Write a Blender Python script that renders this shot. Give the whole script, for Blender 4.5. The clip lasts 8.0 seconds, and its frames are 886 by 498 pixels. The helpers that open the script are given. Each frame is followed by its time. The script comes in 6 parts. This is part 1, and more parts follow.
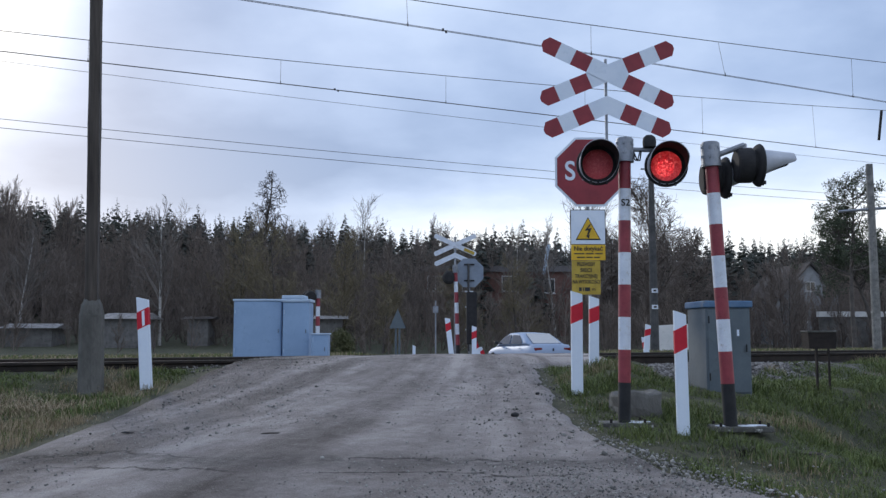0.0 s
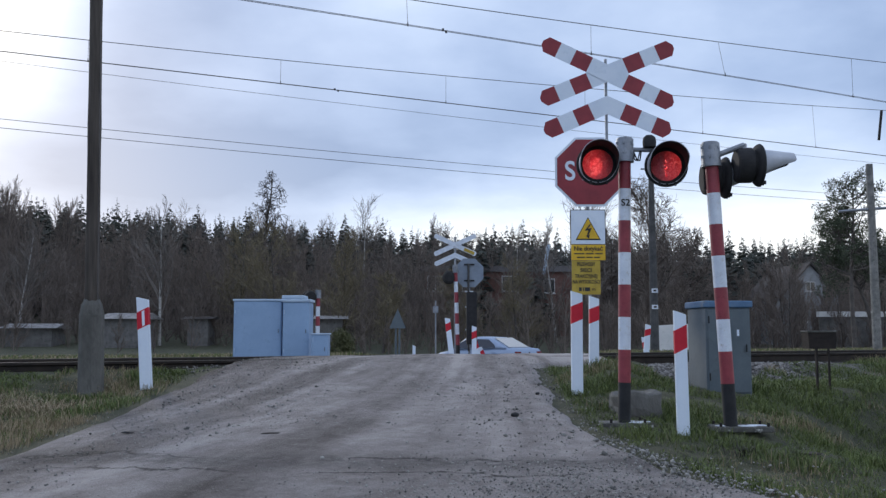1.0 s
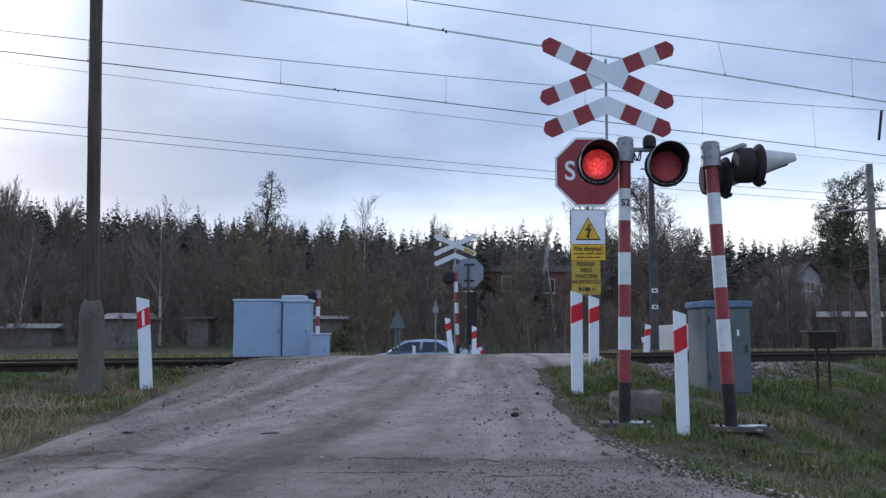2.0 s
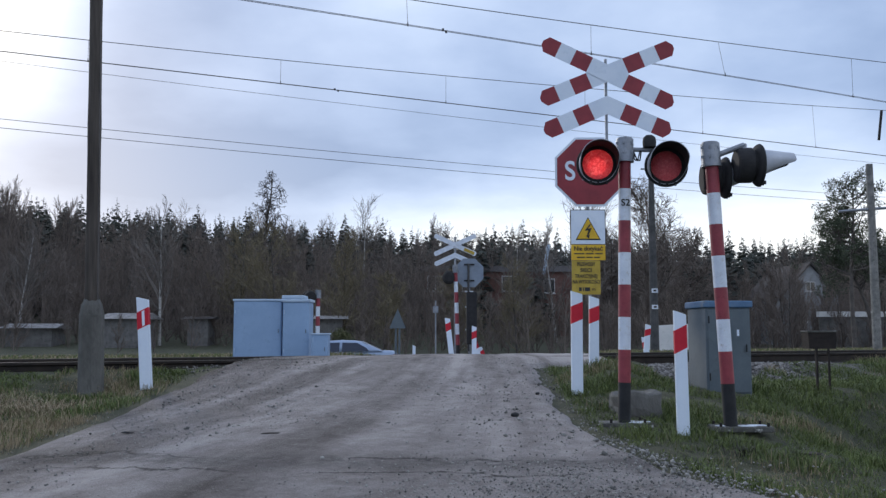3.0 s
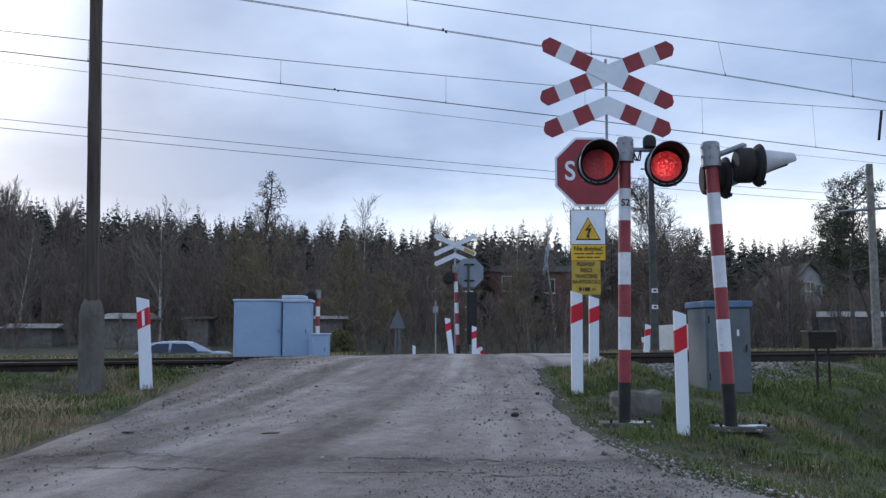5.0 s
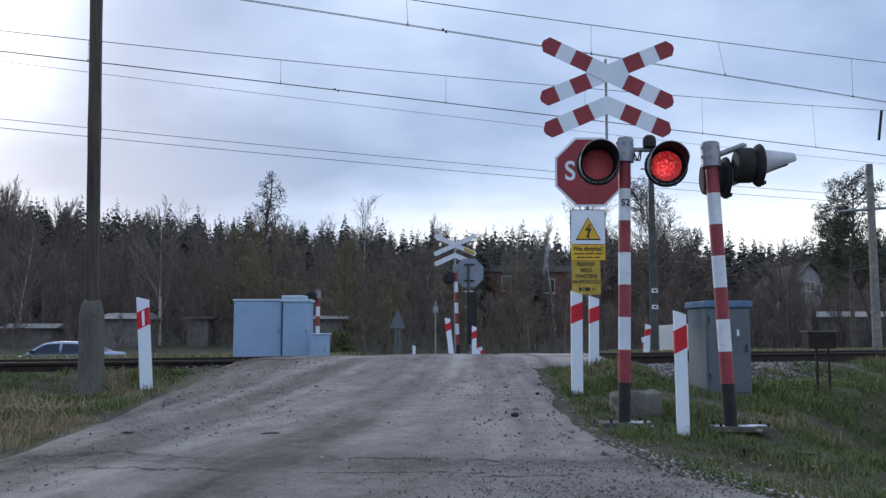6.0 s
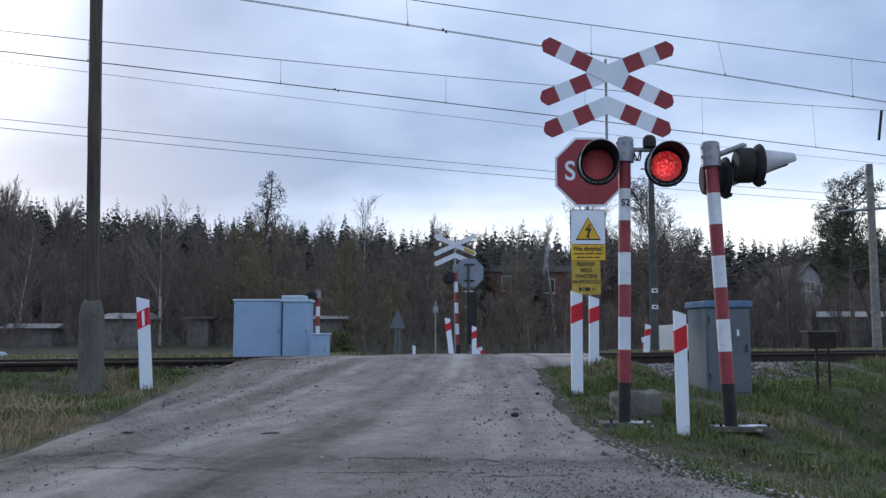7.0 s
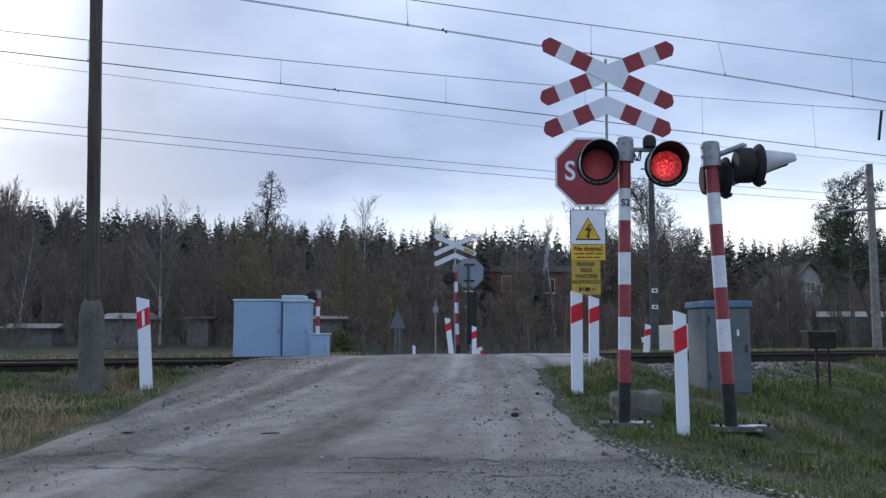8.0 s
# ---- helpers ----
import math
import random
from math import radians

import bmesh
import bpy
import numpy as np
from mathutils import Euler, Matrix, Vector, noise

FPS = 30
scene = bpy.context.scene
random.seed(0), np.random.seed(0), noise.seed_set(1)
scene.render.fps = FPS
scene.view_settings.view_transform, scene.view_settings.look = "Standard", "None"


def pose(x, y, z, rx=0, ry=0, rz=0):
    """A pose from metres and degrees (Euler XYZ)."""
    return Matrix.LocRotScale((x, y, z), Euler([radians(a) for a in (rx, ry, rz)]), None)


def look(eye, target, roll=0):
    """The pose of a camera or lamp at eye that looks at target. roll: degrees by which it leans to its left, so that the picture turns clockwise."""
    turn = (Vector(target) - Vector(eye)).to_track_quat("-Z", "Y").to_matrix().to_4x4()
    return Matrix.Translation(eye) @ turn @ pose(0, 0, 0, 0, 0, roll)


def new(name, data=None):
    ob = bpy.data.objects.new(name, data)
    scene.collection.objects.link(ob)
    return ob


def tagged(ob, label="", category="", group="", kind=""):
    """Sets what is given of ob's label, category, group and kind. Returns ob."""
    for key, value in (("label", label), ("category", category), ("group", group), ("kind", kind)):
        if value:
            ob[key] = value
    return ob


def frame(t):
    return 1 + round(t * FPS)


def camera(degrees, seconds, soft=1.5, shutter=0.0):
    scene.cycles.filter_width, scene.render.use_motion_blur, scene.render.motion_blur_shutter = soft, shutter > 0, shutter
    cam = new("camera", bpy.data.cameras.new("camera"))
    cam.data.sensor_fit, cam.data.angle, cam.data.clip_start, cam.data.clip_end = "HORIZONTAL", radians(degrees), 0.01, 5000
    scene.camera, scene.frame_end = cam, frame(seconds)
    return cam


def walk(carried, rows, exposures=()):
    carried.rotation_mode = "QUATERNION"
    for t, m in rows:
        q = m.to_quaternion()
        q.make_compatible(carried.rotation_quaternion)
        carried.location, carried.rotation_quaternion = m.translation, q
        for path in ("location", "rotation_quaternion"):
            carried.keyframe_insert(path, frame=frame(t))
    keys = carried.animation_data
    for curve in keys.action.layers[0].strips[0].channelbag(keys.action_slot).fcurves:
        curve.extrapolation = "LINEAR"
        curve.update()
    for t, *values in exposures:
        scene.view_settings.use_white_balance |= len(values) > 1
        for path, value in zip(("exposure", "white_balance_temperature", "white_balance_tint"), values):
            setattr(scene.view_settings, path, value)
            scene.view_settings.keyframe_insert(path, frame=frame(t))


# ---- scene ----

# ---------------------------------------------------------------- camera
cam = camera(53.13, 8.0, soft=1.4)
EYE = pose(0, 0, 0.74, 95.43, 0, 0)
walk(cam, [(0.0, EYE), (8.0, EYE)], exposures=[(0.0, 0.35), (8.0, 0.35)])

# ---------------------------------------------------------------- daylight
SUN_AZ, SUN_EL = radians(-29), radians(17.3)      # from +y towards +x, above the horizon
SUN_DIR = Vector((math.sin(SUN_AZ) * math.cos(SUN_EL), math.cos(SUN_AZ) * math.cos(SUN_EL), math.sin(SUN_EL)))
sun = new("sun", bpy.data.lights.new("sun", "SUN"))
sun.data.energy, sun.data.angle, sun.data.color = 1.0, radians(10), (1.0, 0.95, 0.88)
sun.matrix_world = look(SUN_DIR * 100, (0, 0, 0))


def link(nt, a, b):
    nt.links.new(a, b)


def math_node(nt, op, a, b=None, c=None, clamp=False):
    n = nt.nodes.new("ShaderNodeMath")
    n.operation, n.use_clamp = op, clamp
    for k, v in enumerate((a, b, c)):
        if v is None:
            continue
        if isinstance(v, (int, float)):
            n.inputs[k].default_value = v
        else:
            link(nt, v, n.inputs[k])
    return n.outputs[0]


def ramp(nt, fac, stops):
    n = nt.nodes.new("ShaderNodeValToRGB")
    el = n.color_ramp.elements
    while len(el) < len(stops):
        el.new(0.5)
    for e, (p, c) in zip(el, stops):
        e.position = p
        e.color = (*c, 1) if len(c) == 3 else c
    link(nt, fac, n.inputs[0])
    return n.outputs[0]


def noise_node(nt, vec, scale, detail=4, rough=0.55, distort=0.0):
    n = nt.nodes.new("ShaderNodeTexNoise")
    n.inputs["Scale"].default_value, n.inputs["Detail"].default_value = scale, detail
    n.inputs["Roughness"].default_value, n.inputs["Distortion"].default_value = rough, distort
    if vec is not None:
        link(nt, vec, n.inputs["Vector"])
    return n.outputs["Fac"]


def mix_rgb(nt, fac, a, b, mode="MIX"):
    n = nt.nodes.new("ShaderNodeMix")
    n.data_type, n.blend_type = "RGBA", mode
    for sock, v in ((n.inputs[0], fac), (n.inputs[6], a), (n.inputs[7], b)):
        if isinstance(v, (int, float)):
            sock.default_value = v
        elif isinstance(v, tuple):
            sock.default_value = (*v, 1)
        else:
            link(nt, v, sock)
    return n.outputs[2]


def build_sky():
    world = bpy.data.worlds.new("cloudy_sky")
    scene.world = world
    world.use_nodes = True
    nt = world.node_tree
    nt.nodes.clear()
    out = nt.nodes.new("ShaderNodeOutputWorld")
    bg = nt.nodes.new("ShaderNodeBackground")
    tc = nt.nodes.new("ShaderNodeTexCoord")
    sky = nt.nodes.new("ShaderNodeTexSky")
    sky.sky_type, sky.sun_disc = "NISHITA", False
    sky.sun_elevation, sky.sun_rotation = SUN_EL, SUN_AZ
    sep = nt.nodes.new("ShaderNodeSeparateXYZ")
    link(nt, tc.outputs["Generated"], sep.inputs[0])
    # cloud sheet: the view direction spread onto a flat layer
    h = math_node(nt, "ADD", math_node(nt, "MAXIMUM", sep.outputs[2], 0.0), 0.22)
    comb = nt.nodes.new("ShaderNodeCombineXYZ")
    link(nt, math_node(nt, "DIVIDE", sep.outputs[0], h), comb.inputs[0])
    link(nt, math_node(nt, "DIVIDE", sep.outputs[1], h), comb.inputs[1])
    mp = nt.nodes.new("ShaderNodeMapping")
    mp.inputs["Location"].default_value = SKY_SHIFT
    link(nt, comb.outputs[0], mp.inputs[0])
    big = noise_node(nt, mp.outputs[0], 0.85, 3, 0.45)
    fine = noise_node(nt, mp.outputs[0], 3.2, 5, 0.55)
    body = math_node(nt, "ADD", math_node(nt, "MULTIPLY", big, 0.8), math_node(nt, "MULTIPLY", fine, 0.2))
    # glow of the veiled sun, and the brighter rim of sky low down
    dot = nt.nodes.new("ShaderNodeVectorMath")
    dot.operation = "DOT_PRODUCT"
    link(nt, tc.outputs["Generated"], dot.inputs[0])
    dot.inputs[1].default_value = SUN_DIR
    d = math_node(nt, "MAXIMUM", dot.outputs["Value"], 0.0)
    glow = math_node(nt, "POWER", d, 240.0)
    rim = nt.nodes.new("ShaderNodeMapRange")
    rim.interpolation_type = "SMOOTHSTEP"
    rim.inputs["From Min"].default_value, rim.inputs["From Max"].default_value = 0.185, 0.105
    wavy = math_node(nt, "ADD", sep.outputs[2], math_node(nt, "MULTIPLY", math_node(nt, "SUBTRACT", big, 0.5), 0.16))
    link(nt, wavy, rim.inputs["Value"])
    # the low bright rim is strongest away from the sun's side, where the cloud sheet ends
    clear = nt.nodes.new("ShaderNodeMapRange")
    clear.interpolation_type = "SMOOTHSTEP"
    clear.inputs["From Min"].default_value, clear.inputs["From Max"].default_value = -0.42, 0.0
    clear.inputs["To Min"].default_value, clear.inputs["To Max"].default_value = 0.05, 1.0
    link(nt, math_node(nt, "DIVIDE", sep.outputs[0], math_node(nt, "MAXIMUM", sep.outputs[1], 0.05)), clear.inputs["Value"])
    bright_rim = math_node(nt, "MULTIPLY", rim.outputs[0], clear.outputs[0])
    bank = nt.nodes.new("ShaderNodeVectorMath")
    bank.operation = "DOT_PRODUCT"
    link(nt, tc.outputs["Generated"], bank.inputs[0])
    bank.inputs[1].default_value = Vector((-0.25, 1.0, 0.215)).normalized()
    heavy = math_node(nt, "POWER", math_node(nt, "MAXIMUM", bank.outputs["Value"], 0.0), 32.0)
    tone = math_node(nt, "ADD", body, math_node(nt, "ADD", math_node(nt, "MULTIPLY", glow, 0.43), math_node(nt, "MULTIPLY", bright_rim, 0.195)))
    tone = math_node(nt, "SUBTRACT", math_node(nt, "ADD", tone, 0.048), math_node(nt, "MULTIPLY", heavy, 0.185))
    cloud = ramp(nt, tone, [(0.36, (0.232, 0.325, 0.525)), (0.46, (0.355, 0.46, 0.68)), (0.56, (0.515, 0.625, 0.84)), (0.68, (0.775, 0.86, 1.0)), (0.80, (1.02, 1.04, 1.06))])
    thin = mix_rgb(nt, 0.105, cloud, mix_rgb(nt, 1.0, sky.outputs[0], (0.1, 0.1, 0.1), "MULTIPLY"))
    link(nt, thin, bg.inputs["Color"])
    bg.inputs["Strength"].default_value = 1.0
    link(nt, bg.outputs[0], out.inputs[0])


SKY_SHIFT = (0.3, 0.2, 0.0)
build_sky()


# ---------------------------------------------------------------- materials
def surface(name, c1, c2, scale=3.0, rough=0.8, metal=0.0, bump=0.15, fine=40.0, c3=None, spread=0.25, island=0.0, per_object=0.0, stretch=(1, 1, 1), rust=None):
    """Two-scale procedural surface: broad tone between c1 and c2, grain at the fine scale, optional stains in c3."""
    m = bpy.data.materials.new(name)
    m.use_nodes = True
    nt = m.node_tree
    bsdf = nt.nodes["Principled BSDF"]
    tc = nt.nodes.new("ShaderNodeTexCoord")
    mp = nt.nodes.new("ShaderNodeMapping")
    mp.inputs["Scale"].default_value = stretch
    link(nt, tc.outputs["Object"], mp.inputs[0])
    v = mp.outputs[0]
    broad = noise_node(nt, v, scale, 5, 0.6)
    grain = noise_node(nt, v, fine, 4, 0.65)
    f = math_node(nt, "ADD", math_node(nt, "MULTIPLY", broad, 1 - spread), math_node(nt, "MULTIPLY", grain, spread))
    if island:
        g = nt.nodes.new("ShaderNodeNewGeometry")
        f = math_node(nt, "ADD", math_node(nt, "MULTIPLY", f, 1 - island), math_node(nt, "MULTIPLY", g.outputs["Random Per Island"], island))
    if per_object:
        o = nt.nodes.new("ShaderNodeObjectInfo")
        f = math_node(nt, "ADD", math_node(nt, "MULTIPLY", f, 1 - per_object), math_node(nt, "MULTIPLY", o.outputs["Random"], per_object))
    lo, hi = (0.36, 0.64) if not island else (0.12, 0.88)
    col = ramp(nt, f, [(lo, c1), (hi, c2)])
    if c3:
        st = noise_node(nt, v, scale * 2.3, 6, 0.7, 0.6)
        col = mix_rgb(nt, ramp(nt, st, [(0.56, (0, 0, 0)), (0.70, (1, 1, 1))]), col, c3)
    link(nt, col, bsdf.inputs["Base Color"])
    bsdf.inputs["Roughness"].default_value, bsdf.inputs["Metallic"].default_value = rough, metal
    if bump:
        b = nt.nodes.new("ShaderNodeBump")
        b.inputs["Strength"].default_value, b.inputs["Distance"].default_value = bump, 0.02
        link(nt, grain, b.inputs["Height"])
        link(nt, b.outputs[0], bsdf.inputs["Normal"])
    return m


def road_surface():
    m = bpy.data.materials.new("worn_gravelly_asphalt")
    m.use_nodes = True
    nt = m.node_tree
    bsdf = nt.nodes["Principled BSDF"]
    tc = nt.nodes.new("ShaderNodeTexCoord")
    v = tc.outputs["Object"]
    place = nt.nodes.new("ShaderNodeSeparateXYZ")
    link(nt, v, place.inputs[0])
    bent = nt.nodes.new("ShaderNodeMapRange")
    bent.inputs["From Min"].default_value, bent.inputs["From Max"].default_value = 1.6, -1.2
    bent.inputs["To Min"].default_value, bent.inputs["To Max"].default_value = -0.06, 0.20
    link(nt, place.outputs[0], bent.inputs["Value"])
    sweep = nt.nodes.new("ShaderNodeCombineXYZ")
    ahead = math_node(nt, "SUBTRACT", place.outputs[1], 10.5)
    link(nt, math_node(nt, "SUBTRACT", place.outputs[0], math_node(nt, "MULTIPLY", ahead, bent.outputs[0])), sweep.inputs[0])
    link(nt, place.outputs[1], sweep.inputs[1])

    def stretched(sx, sy):
        q = nt.nodes.new("ShaderNodeMapping")
        q.inputs["Scale"].default_value = (sx, sy, 1.0)
        link(nt, sweep.outputs[0], q.inputs[0])
        return q.outputs[0]
    along = noise_node(nt, stretched(1.0, 0.06), 1.9, 4, 0.55, 0.2)
    lanes = noise_node(nt, stretched(1.0, 0.10), 1.0, 3, 0.5, 0.2)
    mid = noise_node(nt, stretched(1.0, 0.38), 3.2, 6, 0.68)
    fine_patch = noise_node(nt, v, 9, 5, 0.7)
    grit = noise_node(nt, v, 120, 3, 0.8)
    f = math_node(nt, "ADD", math_node(nt, "ADD", math_node(nt, "MULTIPLY", along, 0.32), math_node(nt, "MULTIPLY", lanes, 0.28)),
                  math_node(nt, "ADD", math_node(nt, "MULTIPLY", mid, 0.20), math_node(nt, "ADD", math_node(nt, "MULTIPLY", fine_patch, 0.09), math_node(nt, "MULTIPLY", grit, 0.20))))
    # more pale dust lies towards the sheltered side of the lane
    side = nt.nodes.new("ShaderNodeSeparateXYZ")
    link(nt, v, side.inputs[0])
    f = math_node(nt, "ADD", f, math_node(nt, "MULTIPLY", math_node(nt, "ADD", side.outputs[0], 0.7), 0.020))
    blot = noise_node(nt, v, 5.5, 6, 0.75, 0.5)
    f = math_node(nt, "ADD", f, math_node(nt, "MULTIPLY", math_node(nt, "SUBTRACT", blot, 0.5), 0.10))
    col = ramp(nt, f, [(0.44, (0.074, 0.064, 0.061)), (0.50, (0.174, 0.154, 0.148)), (0.55, (0.278, 0.251, 0.243)), (0.61, (0.43, 0.394, 0.384))])
    # an old dark tar seam runs across the lane
    sp = nt.nodes.new("ShaderNodeSeparateXYZ")
    link(nt, v, sp.inputs[0])
    wob = math_node(nt, "MULTIPLY", math_node(nt, "SUBTRACT", noise_node(nt, stretched(0.8, 0.8), 1.5, 5, 0.6), 0.5), 0.8)
    line = math_node(nt, "ADD", math_node(nt, "SUBTRACT", sp.outputs[1], math_node(nt, "MULTIPLY", sp.outputs[0], -0.07)), wob)
    def bell(at, wide):
        return math_node(nt, "POWER", 2.718, math_node(nt, "MULTIPLY", math_node(nt, "POWER", math_node(nt, "ABSOLUTE", math_node(nt, "DIVIDE", math_node(nt, "SUBTRACT", line, at), wide)), 2.0), -1.0))
    patchy = ramp(nt, fine_patch, [(0.36, (0.15, 0.15, 0.15)), (0.58, (1, 1, 1))])
    stain = math_node(nt, "MULTIPLY", math_node(nt, "MULTIPLY", bell(5.48, 0.26), 0.62), patchy)
    jag = math_node(nt, "MULTIPLY", math_node(nt, "SUBTRACT", noise_node(nt, v, 6.0, 4, 0.7), 0.5), 0.30)
    line = math_node(nt, "ADD", line, jag)
    breaks = ramp(nt, noise_node(nt, v, 1.3, 3), [(0.42, (0, 0, 0)), (0.52, (1, 1, 1))])
    crack = math_node(nt, "MULTIPLY", math_node(nt, "MAXIMUM", bell(5.60, 0.030), bell(5.12, 0.022)), breaks)
    col = mix_rgb(nt, math_node(nt, "MAXIMUM", stain, math_node(nt, "MULTIPLY", crack, 0.92)), col, (0.034, 0.032, 0.033))
    vor = nt.nodes.new("ShaderNodeTexVoronoi")
    vor.inputs["Scale"].default_value = 30
    link(nt, v, vor.inputs["Vector"])
    speck = math_node(nt, "MULTIPLY", ramp(nt, vor.outputs["Distance"], [(0.10, (1, 1, 1)), (0.22, (0, 0, 0))]),
                      ramp(nt, noise_node(nt, v, 1.6, 4), [(0.40, (0, 0, 0)), (0.58, (1, 1, 1))]))
    tint = ramp(nt, noise_node(nt, v, 21, 2), [(0.42, (0.05, 0.05, 0.05)), (0.58, (0.45, 0.44, 0.42))])
    col = mix_rgb(nt, math_node(nt, "MULTIPLY", speck, 0.9), col, tint)
    link(nt, col, bsdf.inputs["Base Color"])
    link(nt, ramp(nt, mid, [(0.35, (0.85, 0.85, 0.85)), (0.65, (1.0, 1.0, 1.0))]), bsdf.inputs["Roughness"])
    bsdf.inputs["Specular IOR Level"].default_value = 0.15
    b = nt.nodes.new("ShaderNodeBump")
    b.inputs["Strength"].default_value, b.inputs["Distance"].default_value = 0.9, 0.04
    link(nt, math_node(nt, "ADD", math_node(nt, "MULTIPLY", grit, 0.5), math_node(nt, "ADD", mid, math_node(nt, "MULTIPLY", speck, 0.4))), b.inputs["Height"])
    link(nt, b.outputs[0], bsdf.inputs["Normal"])
    return m


def glass_dark(name, tint=(0.02, 0.025, 0.03)):
    m = bpy.data.materials.new(name)
    m.use_nodes = True
    b = m.node_tree.nodes["Principled BSDF"]
    b.inputs["Base Color"].default_value = (*tint, 1)
    b.inputs["Roughness"].default_value = 0.05
    b.inputs["IOR"].default_value = 1.5
    b.inputs["Specular IOR Level"].default_value = 0.9
    return m


def lens_red():
    """Ribbed red lens: spreads the light of the lamp behind it, with a faint gloss."""
    m = bpy.data.materials.new("red_lens")
    m.use_nodes = True
    nt = m.node_tree
    nt.nodes.clear()
    out = nt.nodes.new("ShaderNodeOutputMaterial")
    tl = nt.nodes.new("ShaderNodeBsdfTranslucent")
    tr = nt.nodes.new("ShaderNodeBsdfTransparent")
    gl = nt.nodes.new("ShaderNodeBsdfPrincipled")
    gl.inputs["Base Color"].default_value = (0.85, 0.13, 0.15, 1)
    gl.inputs["Roughness"].default_value = 0.3
    tc = nt.nodes.new("ShaderNodeTexCoord")
    ribs = noise_node(nt, tc.outputs["Object"], 34, 2, 0.5, 2.2)
    col = ramp(nt, ribs, [(0.38, (0.30, 0.004, 0.012)), (0.50, (0.75, 0.02, 0.04)), (0.60, (1.0, 0.34, 0.36))])
    link(nt, col, tl.inputs[0])
    link(nt, col, tr.inputs[0])
    b = nt.nodes.new("ShaderNodeBump")
    b.inputs["Strength"].default_value, b.inputs["Distance"].default_value = 0.7, 0.012
    link(nt, ribs, b.inputs["Height"])
    link(nt, b.outputs[0], gl.inputs["Normal"])
    link(nt, b.outputs[0], tl.inputs["Normal"])
    pass_on = nt.nodes.new("ShaderNodeMixShader")
    pass_on.inputs[0].default_value = 0.22
    link(nt, tl.outputs[0], pass_on.inputs[1])
    link(nt, tr.outputs[0], pass_on.inputs[2])
    mx = nt.nodes.new("ShaderNodeMixShader")
    mx.inputs[0].default_value = 0.75
    link(nt, pass_on.outputs[0], mx.inputs[1])
    link(nt, gl.outputs[0], mx.inputs[2])
    link(nt, mx.outputs[0], out.inputs[0])
    return m


def glow_lamp():
    """The lit face of an added turning board that stands in for the bulb."""
    m = bpy.data.materials.new("lit_red_lamp")
    m.use_nodes = True
    b = m.node_tree.nodes["Principled BSDF"]
    b.inputs["Base Color"].default_value = (0.5, 0.05, 0.05, 1)
    b.inputs["Emission Color"].default_value = (1.0, 0.42, 0.36, 1)
    b.inputs["Emission Strength"].default_value = 7.0
    return m


M = {}
M["road"] = road_surface()
M["soil"] = surface("dark_turf_soil", (0.026, 0.030, 0.014), (0.066, 0.066, 0.032), 5, 0.95, bump=0.9, fine=45, c3=(0.085, 0.072, 0.046))
M["grass"] = surface("grass_blades", (0.027, 0.048, 0.010), (0.170, 0.210, 0.055), 0.8, 0.7, bump=0, fine=4, island=0.55)
M["straw"] = surface("dry_grass_blades", (0.17, 0.128, 0.078), (0.40, 0.325, 0.21), 0.8, 0.8, bump=0, fine=4, island=0.6)
M["ballast"] = surface("grey_ballast_stone", (0.055, 0.050, 0.048), (0.29, 0.275, 0.265), 6, 0.9, bump=0.3, fine=90, island=0.65)
M["ballast_bed"] = surface("ballast_fill", (0.06, 0.055, 0.05), (0.17, 0.16, 0.15), 14, 0.95, bump=0.8, fine=50)
M["grit"] = surface("road_grit", (0.06, 0.06, 0.058), (0.38, 0.37, 0.35), 8, 0.9, bump=0, fine=60, island=0.7)
M["rail"] = surface("rusty_rail_steel", (0.016, 0.013, 0.012), (0.040, 0.030, 0.024), 5, 0.8, 0.3, 0.2, 60)
M["rail_top"] = surface("polished_rail_head", (0.05, 0.047, 0.045), (0.09, 0.085, 0.08), 4, 0.75, 0.4, 0.05, 60)
M["sleeper"] = surface("concrete_sleeper", (0.18, 0.17, 0.155), (0.32, 0.31, 0.29), 6, 0.9, bump=0.3, fine=60, per_object=0.3)
M["white"] = surface("white_sign_paint", (0.62, 0.71, 0.84), (0.70, 0.78, 0.89), 3, 0.45, bump=0.03, fine=50, c3=(0.58, 0.67, 0.79))
M["white_band"] = surface("white_pole_paint", (0.53, 0.59, 0.68), (0.68, 0.74, 0.83), 9, 0.55, bump=0.08, fine=70, c3=(0.42, 0.42, 0.42))
M["red_sign"] = surface("dark_red_sign_film", (0.20, 0.014, 0.026), (0.27, 0.022, 0.036), 5, 0.5, bump=0.03, fine=60)
M["red_band"] = surface("faded_red_paint", (0.20, 0.026, 0.040), (0.29, 0.042, 0.058), 8, 0.55, bump=0.08, fine=70, c3=(0.16, 0.02, 0.03))
M["red_post"] = surface("bright_red_reflector", (0.46, 0.003, 0.020), (0.54, 0.008, 0.030), 9, 0.65, bump=0.03, fine=70)
M["black_band"] = surface("black_pole_paint", (0.007, 0.008, 0.011), (0.020, 0.021, 0.024), 9, 0.75, bump=0.1, fine=70)
M["black"] = surface("matt_black_housing", (0.009, 0.009, 0.011), (0.024, 0.024, 0.027), 9, 0.85, bump=0.08, fine=60)
M["grey_metal"] = surface("galvanised_grey_steel", (0.16, 0.18, 0.21), (0.30, 0.32, 0.36), 7, 0.5, 0.6, 0.08, 60, c3=(0.12, 0.13, 0.14))
